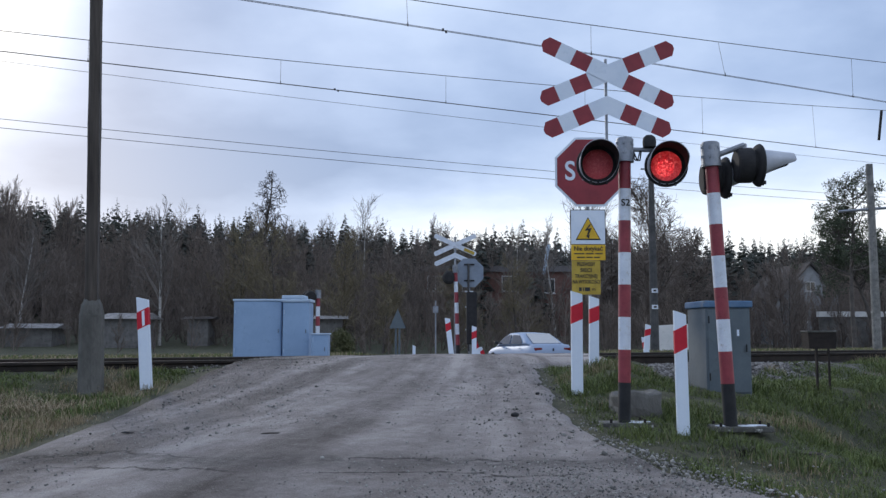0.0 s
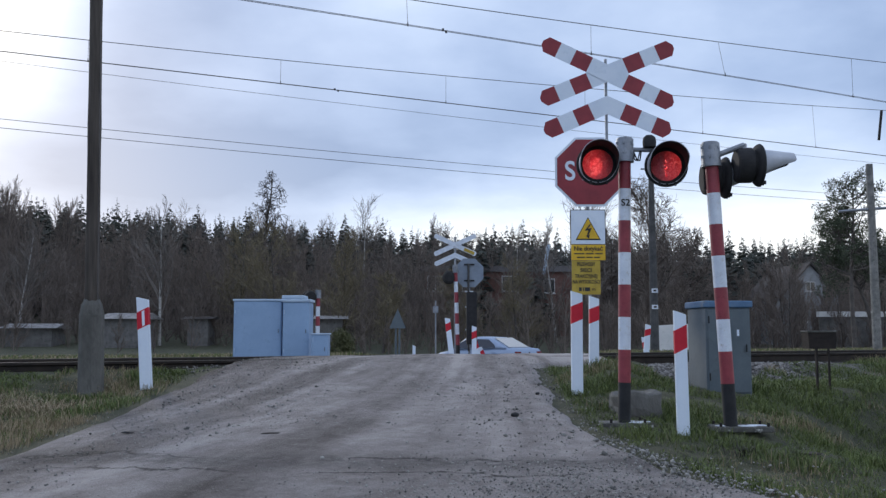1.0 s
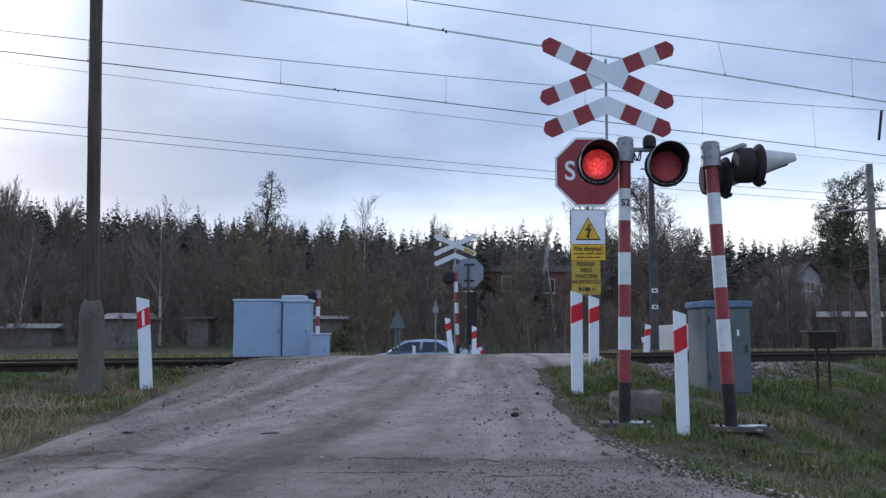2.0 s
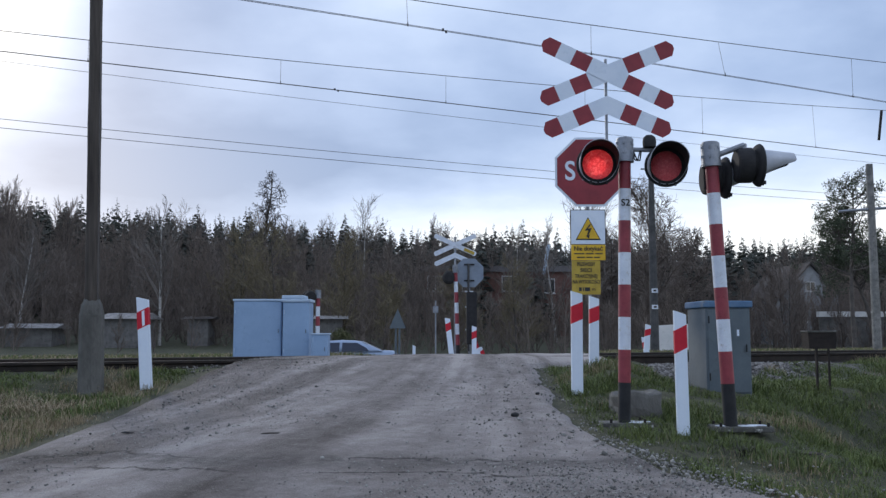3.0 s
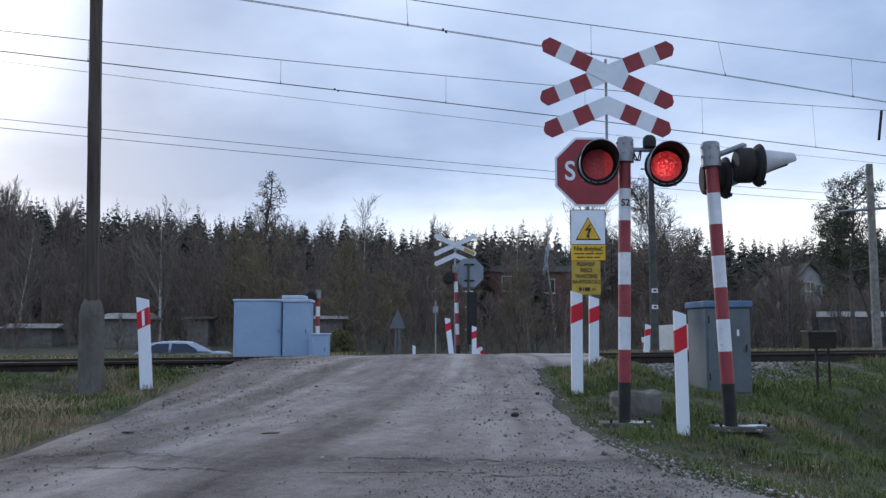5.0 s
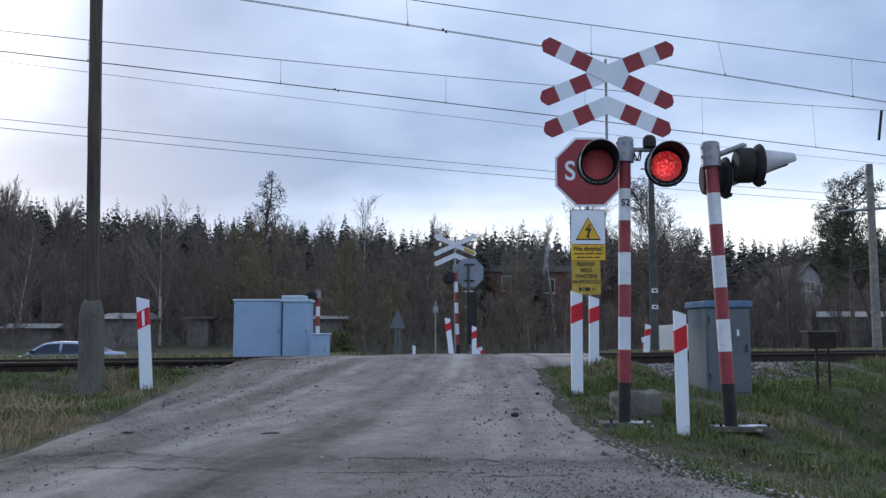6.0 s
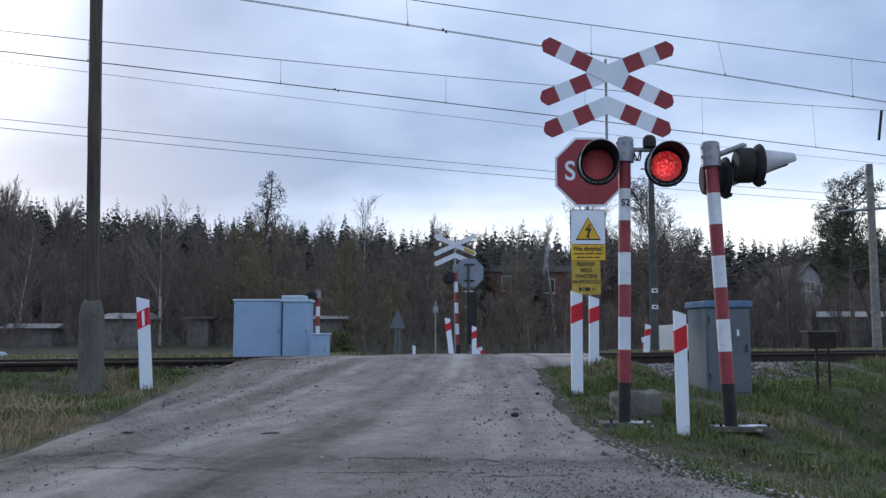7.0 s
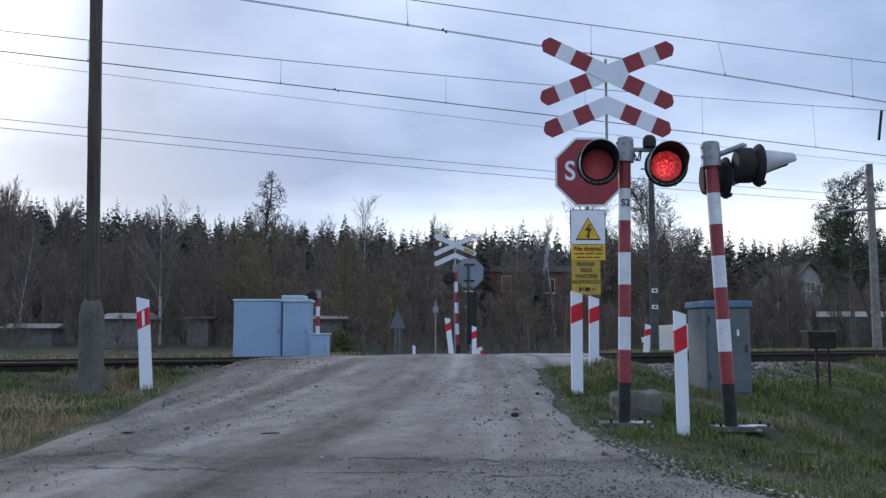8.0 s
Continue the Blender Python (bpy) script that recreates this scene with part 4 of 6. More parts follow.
def delineator(x, y, z, h, lean, yaw, slash=False, side=0.0, wide=0.118, thick=0.03):
    """White roadside marker post with a red band and a slanted top."""
    d = new("marker_post")
    d.matrix_world = pose(x, y, z, side, lean, yaw)
    w, t = wide / 2, thick
    def slab(z0l, z0r, z1l, z1r, grow=0.0):
        return plate(B(), [(-w - grow, z0l), (w + grow, z0r), (w + grow, z1r), (-w - grow, z1l)], -t - grow, t + grow)
    part("post", slab(-0.5, -0.5, h, h - 0.035), M["white"], d)
    if wide < 0.09:
        return tagged(d, "thin plain white marker post beyond the tracks", "marker post", "marker posts at the crossing")
    band = part("red_band", slab(h - 0.35, h - 0.30, h - 0.165, h - 0.115, 0.002), M["red_post"], d)
    if slash:
        bm = B()
        plate(bm, [(-0.006, h - 0.315), (0.022, h - 0.300), (0.022, h - 0.145), (-0.006, h - 0.155)], -t - 0.006, -t - 0.002)
        part("reflector", bm, M["white"], band)
    return tagged(d, "white plastic roadside marker post with a red band", "marker post", "marker posts at the crossing")


# ---------------------------------------------------------------- cabinets and poles
def cabinet(name, x0, x1, y, depth, z0, z1, rz, lid_h, body_mat, lid_mat, doors, label, over=0.02):
    c = thing(name, (x0 + x1) / 2, y, z0, rz)
    w, h = x1 - x0, z1 - z0
    bm = B()
    box(bm, -w / 2, w / 2, 0, depth, 0, h - lid_h, 0.012)
    part("body", bm, M[body_mat], c)
    bm = B()
    box(bm, -w / 2 - over, w / 2 + over, -over, depth + over, h - lid_h, h, 0.012)
    part("lid", bm, M[lid_mat], c)
    for k in range(doors):
        a = -w / 2 + 0.02 + k * (w - 0.02) / doors
        b = a + (w - 0.02) / doors - 0.02
        bm = B()
        box(bm, a, b, -0.012, 0.004, 0.04, h - lid_h - 0.03, 0.004)
        dr = part("door", bm, M[body_mat], c)
        for zz in (0.2, 0.8):
            bm = B()
            rod(bm, (a + 0.012, -0.016, h * zz - 0.04), (a + 0.012, -0.016, h * zz + 0.04), 0.008, seg=8)
            part("hinge", bm, M[lid_mat] if body_mat == "cab_blue" else M["black"], dr)
        bm = B()
        rod(bm, (b - 0.04, -0.03, h * 0.5 - 0.04), (b - 0.04, -0.03, h * 0.5 + 0.04), 0.008, seg=8)
        part("handle", bm, M["cab_grey"] if body_mat == "cab_blue" else M["black"], dr)
    return tagged(c, label, "cabinet")


def build_cabinets():
    cabinet("relay_cabinet", -4.36, -3.36, 18.5, 0.55, 0.12, 1.45, 0, 0.045, "cab_blue", "cab_lid", 1, "pale blue steel relay cabinet beside the tracks")
    c = cabinet("relay_cabinet", -3.30, -2.76, 18.3, 0.6, 0.12, 1.44, 0, 0.06, "cab_blue", "cab_lid", 1, "narrow pale blue relay cabinet with a stepped lid", 0.03)
    bm = B()
    box(bm, -0.30, 0.17, 0.0, 0.5, 1.32, 1.40, 0.02)
    part("lid_step", bm, M["cab_lid"], c)
    s = cabinet("junction_box", -2.63, -2.30, 17.8, 0.35, 0.10, 0.74, 0, 0.03, "cab_blue", "cab_lid", 1, "small blue-grey junction box beside the cabinets")
    c = cabinet("signal_cabinet", 2.875, 3.375, 9.75, 0.6, 0.06, 1.095, 3, 0.075, "cab_grey", "cab_roof", 1, "weathered blue-grey steel signal cabinet on the verge", 0.025)
    bm = B()
    box(bm, 0.05, 0.16, -0.017, -0.011, 0.62, 0.74)
    p = part("label_plate", bm, M["cab_grey"], c)
    bm = B()
    box(bm, 0.09, 0.115, -0.020, -0.0165, 0.65, 0.72)
    part("sticker", bm, M["white"], p)
    bm = B()
    box(bm, -0.27, 0.27, -0.02, 0.62, -0.25, 0.02, 0.01)
    part("plinth", bm, M["concrete_dark"], c)


def build_left_pole():
    p = thing("utility_pole", -3.735, 9.5, 0.0, 0, 0, -1.3)
    bm = B()
    seg = 8
    lathe(bm, [(0.148, -0.2), (0.140, 0.93), (0.118, 1.04), (0.078, 1.115)], seg, Matrix.Rotation(radians(22.5), 4, "Z") @ Matrix.Diagonal((0.91, 0.8, 1, 1)))
    part("concrete_stub", bm, M["concrete_dark"], p, "stained chamfered concrete stub")
    bm = B()
    prof = [(0.073 - 0.015 * k / 24 + (0.004 if k % 5 == 2 else 0), 0.9 + 7.2 * k / 24) for k in range(25)]
    lathe(bm, prof, 18)
    part("wooden_pole", bm, M["wood"], p, "dark tarred wooden pole", True)
    bm = B()
    rod(bm, (0.070, -0.03, 1.1), (0.058, -0.03, 6.5), 0.005, seg=6)
    part("earth_wire", bm, M["wire"], p)
    return tagged(p, "tall dark wooden utility pole set in a concrete stub", "utility pole")


def far_mast(x, y, z, h, r0, r1, arm, label, marks):
    p = thing("concrete_mast", x, y, z)
    bm = B()
    lathe(bm, [(r0, -1.5), (r1 + (r0 - r1) * 0.5, h * 0.5), (r1, h)], 14)
    part("mast", bm, M["mast"] if marks else M["concrete"], p, smooth=False)
    for zz in marks:
        bm = B()
        box(bm, -0.1, 0.1, -r0 - 0.015, -r0 + 0.03, zz, zz + 0.14)
        part("number_plate", bm, M["white_band"], p)
        bm = B()
        box(bm, -0.05, 0.05, -r0 - 0.019, -r0 - 0.015, zz + 0.04, zz + 0.10)
        part("text_bar", bm, M["ink"], p)
    if arm:
        bm = B()
        rod(bm, (-1.2, 0, h - 1.75), (1.4, 0, h - 1.55), 0.05, seg=8)
        part("bracket", bm, M["grey_metal"], p)
        bm = B()
        rod(bm, (0.4, 0, h + 0.9), (0.55, 0, h + 2.0), 0.05, seg=8)
        part("insulator", bm, M["black"], p)
    else:
        bm = B()
        rod(bm, (-0.35, 0, h - 0.25), (0.35, 0, h - 0.25), 0.03, seg=8)
        part("crosspiece", bm, M["grey_metal"], p)
    return tagged(p, label, "mast")


def build_lineside_box():
    b = thing("lineside_box", 4.43, 10.5, lie(4.43, 10.5))
    bm = B()
    plate(bm, [(-0.155, 0.47), (0.155, 0.47), (0.165, 0.66), (-0.165, 0.66)], -0.10, 0.10)
    part("body", bm, M["rust"], b)
    bm = B()
    box(bm, -0.175, 0.175, -0.11, 0.11, 0.66, 0.682, 0.006)
    part("lid", bm, M["concrete_dark"], b)
    for dx, dy in ((-0.07, -0.09), (0.07, -0.09), (0.0, 0.09)):
        bm = B()
        box(bm, dx - 0.011, dx + 0.011, dy - 0.011, dy + 0.011, -0.2, 0.48)
        part("leg", bm, M["rust"], b)
    return tagged(b, "rusty metal lineside box on three thin legs", "lineside box")


def build_concrete_block():
    b = thing("concrete_block", 1.755, 8.2, 0.005, 6)
    bm = B()
    box(bm, -0.19, 0.19, -0.2, 0.2, -0.15, 0.20, 0.03)
    bmesh.ops.subdivide_edges(bm, edges=bm.edges[:], cuts=2, use_grid_fill=True)
    for v in bm.verts:
        v.co += Vector((noise.noise(v.co * 7), noise.noise(v.co * 7 + Vector((3, 0, 0))), noise.noise(v.co * 7 + Vector((0, 5, 0))))) * 0.05
    part("block", bm, M["concrete_dark"], b)
    return tagged(b, "low weathered concrete block with chipped edges in grass", "concrete block")


def far_signal():
    s = thing("warning_signal", 0.40, 23.5, 0.1, 180)
    banded_pole(s, 2.44, 0.052, 0.33, 7, 0.03)
    bm = B()
    box(bm, -0.2, 0.2, -0.2, 0.2, -0.3, 0.0)
    part("base_slab", bm, M["concrete"], s)
    signal_head("signal_head", s, 0.24, -0.1, 2.12, 0, M["black"])
    bm = B()
    box(bm, -0.49, -0.21, 0.0, 0.3, 0.35, 1.72, 0.03)
    part("battery_case", bm, M["black"], s, "tall dark equipment case")
    tagged(s, "red and white banded crossing signal seen from behind", "crossing signal")
    p = thing("crossing_sign_post", 0.33, 24.0, 0.05)
    bm = B()
    rod(bm, (0, 0, 0), (0, 0, 3.3), 0.03, seg=10)
    part("post", bm, M["grey_metal"], p)
    ang = 0.43
    for a in (ang, -ang):
        bm = B()
        ca, sa = math.cos(a), math.sin(a)
        plate(bm, [(u * ca - v * sa, 3.08 + u * sa + v * ca) for u, v in ((-0.62, -0.045), (-0.58, -0.063), (0.58, -0.063), (0.62, -0.045), (0.62, 0.045), (0.58, 0.063), (-0.58, 0.063), (-0.62, 0.045))], -0.036 - 0.005 * (a > 0), -0.031 - 0.005 * (a > 0))
        part("bar", bm, M["white_band"], p)
    for sg in (-1, 1):
        bm = B()
        ca, sa = math.cos(0.43), math.sin(0.43)
        plate(bm, [(sg * (u * ca + v * sa), 2.80 - u * sa + v * ca) for u, v in ((0.029, -0.063), (0.58, -0.063), (0.62, 0), (0.58, 0.063), (-0.029, 0.063))], -0.036, -0.031)
        part("bar", bm, M["white_band"], p)
    bm = B()
    ca, sa = math.cos(-ang), math.sin(-ang)
    plate(bm, [(u * ca - v * sa, 3.08 + u * sa + v * ca) for u, v in ((0.27, -0.045), (0.57, -0.045), (0.57, 0.04), (0.27, 0.04))], -0.046, -0.042)
    part("ochre_patch", bm, M["yellow_old"], p, "ochre stained end of a bar")
    tagged(p, "double crossing sign seen from its plain grey back", "road sign")
    o = thing("stop_sign", 0.70, 23.72, -0.03)
    bm = B()
    rod(bm, (0, 0, 0), (0, 0, 2.7), 0.03, seg=10)
    part("post", bm, M["grey_metal"], o)
    bm = B()
    plate(bm, [(0.415 * math.cos(radians(22.5 + 45 * k)), 2.38 + 0.415 * math.sin(radians(22.5 + 45 * k))) for k in range(8)], -0.045, -0.035)
    part("plate_back", bm, M["sign_back"], o, "grey octagonal back")
    bm = B()
    rod(bm, (-0.02, -0.10, 0.3), (-0.02, -0.10, 2.62), 0.028, seg=10)
    part("clamp_post", bm, M["mast"], o)
    for zz in (2.15, 2.58):
        bm = B()
        box(bm, -0.14, 0.14, -0.075, -0.046, zz, zz + 0.04)
        part("clip", bm, M["black"], o)
    for zz in (1.86, 1.45, 0.85):
        bm = B()
        box(bm, -0.11, 0.11, -0.05, -0.03, zz, zz + 0.035)
        part("bracket", bm, M["white_band"], o)
    tagged(o, "grey octagonal back of a stop sign on a post", "road sign")
    # left-hand signal beyond the cabinets
    s = thing("warning_signal", -3.17, 22.5, 0.1, 200)
    banded_pole(s, 1.72, 0.052, 0.33, 5, 0.0)
    bm = B()
    box(bm, -0.2, 0.2, -0.2, 0.2, -0.3, 0.0)
    part("base_slab", bm, M["concrete"], s)
    signal_head("signal_head", s, 0.2, -0.12, 1.55, 0, M["black"])
    tagged(s, "short red and white crossing signal behind the cabinets", "crossing signal")


def small_far_signs():
    t = thing("give_way_sign", -1.56, 30, -0.3)
    for dx in (-0.03, 0.09):
        bm = B()
        rod(bm, (dx, 0, -0.2), (dx, 0, 1.45), 0.035, seg=8)
        part("post", bm, M["cab_grey"], t)
    bm = B()
    plate(bm, [(-0.25, 1.20), (0.31, 1.20), (0.03, 1.86)], -0.06, -0.045)
    part("plate_back", bm, M["cab_grey"], t)
    tagged(t, "grey triangular back of a road sign on two posts", "road sign")
    t = thing("road_sign", -0.24, 29, -0.2)
    bm = B()
    rod(bm, (0, 0, -0.2), (0, 0, 2.0), 0.025, seg=8)
    part("post", bm, M["grey_metal"], t)
    bm = B()
    plate(bm, [(-0.09, 1.6), (0.09, 1.6), (0.09, 1.82), (-0.09, 1.82)], -0.05, -0.035)
    part("plate", bm, M["grey_metal"], t)
    tagged(t, "small pale square sign on a thin post", "road sign")
    w = thing("parapet_wall", 7.0, 31.0, -0.5, 0)
    bm = B()
    plate(bm, [(-0.25, 0.1), (0.35, 1.50), (1.4, 1.56), (3.4, 1.5), (3.4, 0.0), (-0.25, 0.0)], -0.15, 0.15)
    part("wall", bm, M["parapet"], w)
    tagged(w, "low whitewashed parapet wall with a sloping end", "wall")


build_signal_near()
build_signal_side()
build_sign_post()
delineator(1.925, 7.2, -0.06, 0.985, -0.5, 0, wide=0.098, thick=0.016)
delineator(1.425, 9.5, 0.2, 0.99, 0.3, 0)
delineator(1.91, 11.3, 0.38, 0.83, 1.0, 4)
delineator(-3.145, 9.5, 0.13, 1.0, -4.2, 0, True)
delineator(0.22, 22.5, 0.14, 1.0, -6.5, 0, False, 0, 0.13)
delineator(0.80, 23.0, 0.05, 0.88, 0.5, 0, False, 0, 0.12)
delineator(0.98, 23.4, -0.05, 0.72, -14, 0, False, 0, 0.13)
delineator(1.14, 23.8, -0.1, 0.52, -24, 0, False, 0, 0.2)
delineator(5.75, 25.3, 0.05, 0.95, 5.5, 0, False, 0, 0.15)
delineator(6.05, 26.2, -0.3, 0.95, -8, 0, False, 0, 0.16)
delineator(-0.78, 24.0, -0.3, 0.72, 0, 0, False, 0, 0.08)
build_cabinets()
build_left_pole()
far_mast(7.13, 30, 0.0, 6.6, 0.17, 0.085, False, "slender grey concrete pole with white number plates", (1.55, 2.1))
far_mast(15.60, 32, 0.0, 6.9, 0.165, 0.12, True, "pale concrete catenary mast with a bracket arm", ())
build_lineside_box()
build_concrete_block()
far_signal()
small_far_signs()


# ---------------------------------------------------------------- buildings beyond
def window_part(holder, x, z, w, h, y):
    f = part("window", box(B(), x - w / 2, x + w / 2, y - 0.06, y + 0.02, z, z + h), M["frame_white"], holder)
    for a, b in ((-0.44, -0.04), (0.04, 0.44)):
        bm = B()
        box(bm, x + a * w, x + b * w, y - 0.075, y - 0.05, z + 0.08 * h, z + 0.92 * h)
        part("pane", bm, M["pane"], f)
    bm = B()
    box(bm, x - w / 2 - 0.08, x + w / 2 + 0.08, y - 0.16, y, z - 0.08, z - 0.01)
    part("sill", bm, M["frame_white"], f)
    return f


def house(name, x, y, z, w, d, h, roof_h, wall, roof, rz, windows, label, gable_front=False):
    b = thing(name, x, y, z, rz)
    bm = B()
    box(bm, -w / 2, w / 2, 0, d, -3, h)
    part("wall", bm, M[wall], b)
    bm = B()
    if gable_front:
        pts = [(-w / 2, h), (w / 2, h), (0, h + roof_h)]
        plate(bm, pts, 0.0, d)
        part("gable", bm, M[wall], b)
        for sg in (-1, 1):
            bm = B()
            plate(bm, [(sg * (w / 2 + 0.3), h - 0.25), (0, h + roof_h + 0.02), (0, h + roof_h + 0.2), (sg * (w / 2 + 0.3), h - 0.07)], -0.3, d + 0.3)
            part("roof", bm, M[roof], b)
    else:
        vs = [(-w / 2 - 0.4, -0.4, h), (w / 2 + 0.4, -0.4, h), (w / 2 + 0.4, d + 0.4, h), (-w / 2 - 0.4, d + 0.4, h), (-w / 2 - 0.4, d / 2, h + roof_h), (w / 2 + 0.4, d / 2, h + roof_h)]
        q = [bm.verts.new(v) for v in vs]
        for f in ((0, 1, 5, 4), (2, 3, 4, 5), (1, 2, 5), (3, 0, 4), (3, 2, 1, 0)):
            bm.faces.new([q[k] for k in f])
        part("roof", bm, M[roof], b)
    for wx, wz, ww, wh in windows:
        window_part(b, wx, wz, ww, wh, 0)
    return tagged(b, label, "house" if h > 3 else "shed")


def build_buildings():
    b = house("brick_building", 6.0, 95, 0.3, 16, 4, 7.0, 0.8, "brick", "roof", 0,
              [(1.2, 4.9, 1.8, 1.7), (1.5, 2.0, 1.8, 1.7), (-6.8, 4.9, 1.8, 1.7), (-3.2, 4.9, 1.6, 1.7), (-3.2, 2.0, 1.6, 1.7), (5.4, 4.7, 1.2, 1.6), (5.4, 2.0, 1.2, 1.6)],
              "dark red brick apartment block half hidden by bare trees")
    # stand-in rod for a pale gable verge; the gable itself isn't built
    bm = B()
    rod(bm, (4.75, -0.3, 6.7), (5.35, -0.3, 9.9), 0.19, seg=8)
    part("roof_verge", bm, M["cab_lid"], b, "slanted pale blue-grey roof verge, built as a rod")
    house("gabled_house", 34.0, 82, 0.6, 5.4, 8, 3.6, 2.9, "render", "roof", 4, [(-0.9, 1.2, 1.1, 1.2), (1.0, 1.2, 1.1, 1.2), (0, 4.0, 0.9, 0.9)], "pale grey rendered gabled house behind trees", True)
    house("garden_shed", -29.8, 64, -0.9, 3.2, 3, 2.0, 0.35, "shed", "shed_roof", 5, [], "low grey shed with a pale worn roof")
    house("garden_shed", -22.9, 63, -1.0, 2.6, 3, 2.75, 0.45, "shed", "shed_roof", -8, [], "grey garden shed with a pale corrugated roof")
    house("garden_shed", -18.2, 66, -0.8, 1.5, 2, 2.6, 0.2, "shed", "roof", 0, [], "small dark narrow shed among trees")
    house("garden_shed", -7.9, 60, -0.5, 2.2, 3, 2.2, 0.25, "shed", "shed_roof", 6, [], "small grey shed with a bright roof edge")
    f = thing("garden_wall", 27.6, 58, -0.6)
    bm = B()
    box(bm, -3.0, 8, 0, 0.2, 0, 2.4)
    part("wall", bm, M["shed"], f)
    bm = B()
    box(bm, -3.1, 8, -0.1, 0.3, 2.4, 2.75)
    part("coping", bm, M["parapet"], f, "white painted coping")
    tagged(f, "grey garden wall with a white coping behind bare trees", "wall")


build_buildings()



# ---------------------------------------------------------------- trees
def tri_tube(V, F, pts, radii, n):
    """A tapered tube through points, as triangles; two-sided strips for the thinnest twigs."""
    base = len(V)
    for k, (p, r) in enumerate(zip(pts, radii)):
        d = (pts[min(k + 1, len(pts) - 1)] - pts[max(k - 1, 0)])
        d.normalize()
        u = d.orthogonal().normalized()
        w = d.cross(u)
        for j in range(n):
            a = 2 * math.pi * j / n
            q = p + (u * math.cos(a) + w * math.sin(a)) * r
            V.append((q.x, q.y, q.z))
    for k in range(len(pts) - 1):
        for j in range(n):
            if n == 2 and j == 1:
                continue
            a, b = base + k * n + j, base + k * n + (j + 1) % n
            F.append((a, b, b + n))
            F.append((a, b + n, a + n))


def grow(rng, height, r, kids, spread, up, droop=0.0, bend=0.12, start=0.25, thin=0.006, trunk_bend=0.03, reach=1.0):
    """A bare tree: returns the trunk and limbs, and the twigs, as corner and triangle lists."""
    TV, TF, WV, WF, tips = [], [], [], [], []

    def limb(p, d, length, rad, level):
        seg = 7 if level == 0 else (4 if level == 1 else 3)
        pts, q, dd = [p.copy()], p.copy(), d.copy()
        for k in range(seg):
            jit = trunk_bend if level == 0 else bend
            dd = dd + Vector((rng.normal(0, jit), rng.normal(0, jit), rng.normal(0, jit * 0.6)))
            dd.z += (up if level else 0) * 0.12 - droop * level * 0.10
            dd.normalize()
            q = q + dd * (length / seg)
            pts.append(q.copy())
        radii = [rad * (1 - 0.85 * k / seg) + thin * 0.5 for k in range(seg + 1)]
        if level == 0:
            tri_tube(TV, TF, pts, radii, 7)
        else:
            tri_tube(WV, WF, pts, radii, (4, 3, 2)[level - 1])
        if level >= len(kids):
            tips.append(pts[-1])
            return
        for k in range(kids[level]):
            f = (start + (1 - start) * (k + rng.random()) / kids[level]) if level == 0 else 0.2 + 0.8 * (k + rng.random()) / kids[level]
            f = min(f, 0.99)
            i = int(f * seg)
            pt = pts[i].lerp(pts[i + 1], f * seg - i)
            axis = (pts[i + 1] - pts[i]).normalized()
            a = rng.uniform(0, 6.28)
            o = axis.orthogonal().normalized()
            o.rotate(Matrix.Rotation(a, 3, axis))
            sp = spread * rng.uniform(0.7, 1.25)
            nd = (axis * math.cos(sp) + o * math.sin(sp)).normalized()
            ln = length * ((0.42 * reach * (1.15 - 0.75 * f)) if level == 0 else 0.55 * (1.1 - 0.5 * f)) * rng.uniform(0.75, 1.2)
            limb(pt, nd, ln, max(thin, radii[i] * 0.5), level + 1)

    limb(Vector((0, 0, -0.4)), Vector((0, 0, 1)), height, r, 0)
    return np.array(TV), np.array(TF), np.array(WV) if WV else np.zeros((0, 3)), np.array(WF, int).reshape(-1, 3), tips


def conifer(rng, h, base, levels=24, narrow=1.0):
    """A spruce: rings of drooping, ragged branches round a straight stem."""
    V, F = [], []
    tri_tube(V, F, [Vector((0, 0, -0.5)), Vector((0, 0, h))], [0.014 * h, 0.01], 5)
    for k in range(levels):
        for j in range(7):
            f = base + (1 - base) * min(0.995, (k + 1.6 * rng.random()) / levels)
            z = f * h
            ln = 0.20 * h * narrow * (1 - (f - base) / (1 - base)) ** 0.8 + 0.10
            a = rng.uniform(0, 6.28)
            l = ln * rng.uniform(0.5, 1.2)
            d = Vector((math.cos(a), math.sin(a), 0))
            s = Vector((-d.y, d.x, 0))
            wv = l * 0.34
            p0 = Vector((0, 0, z))
            p1 = p0 + d * l * 0.55 + Vector((0, 0, -0.08 * l + 0.1 * l))
            p2 = p0 + d * l + Vector((0, 0, rng.uniform(-0.45, 0.10) * l))
            b = len(V)
            for q in (p0, p1 + s * wv - Vector((0, 0, 0.2 * wv)), p1 - s * wv - Vector((0, 0, 0.25 * wv)), p2, p1 + Vector((0, 0, 0.10 * l)), p1 - Vector((0, 0, 0.22 * l))):
                V.append((q.x, q.y, q.z))
            F += [(b, b + 1, b + 4), (b, b + 4, b + 2), (b + 4, b + 1, b + 3), (b + 4, b + 3, b + 2), (b, b + 5, b + 3)]
    return np.array(V), np.array(F)


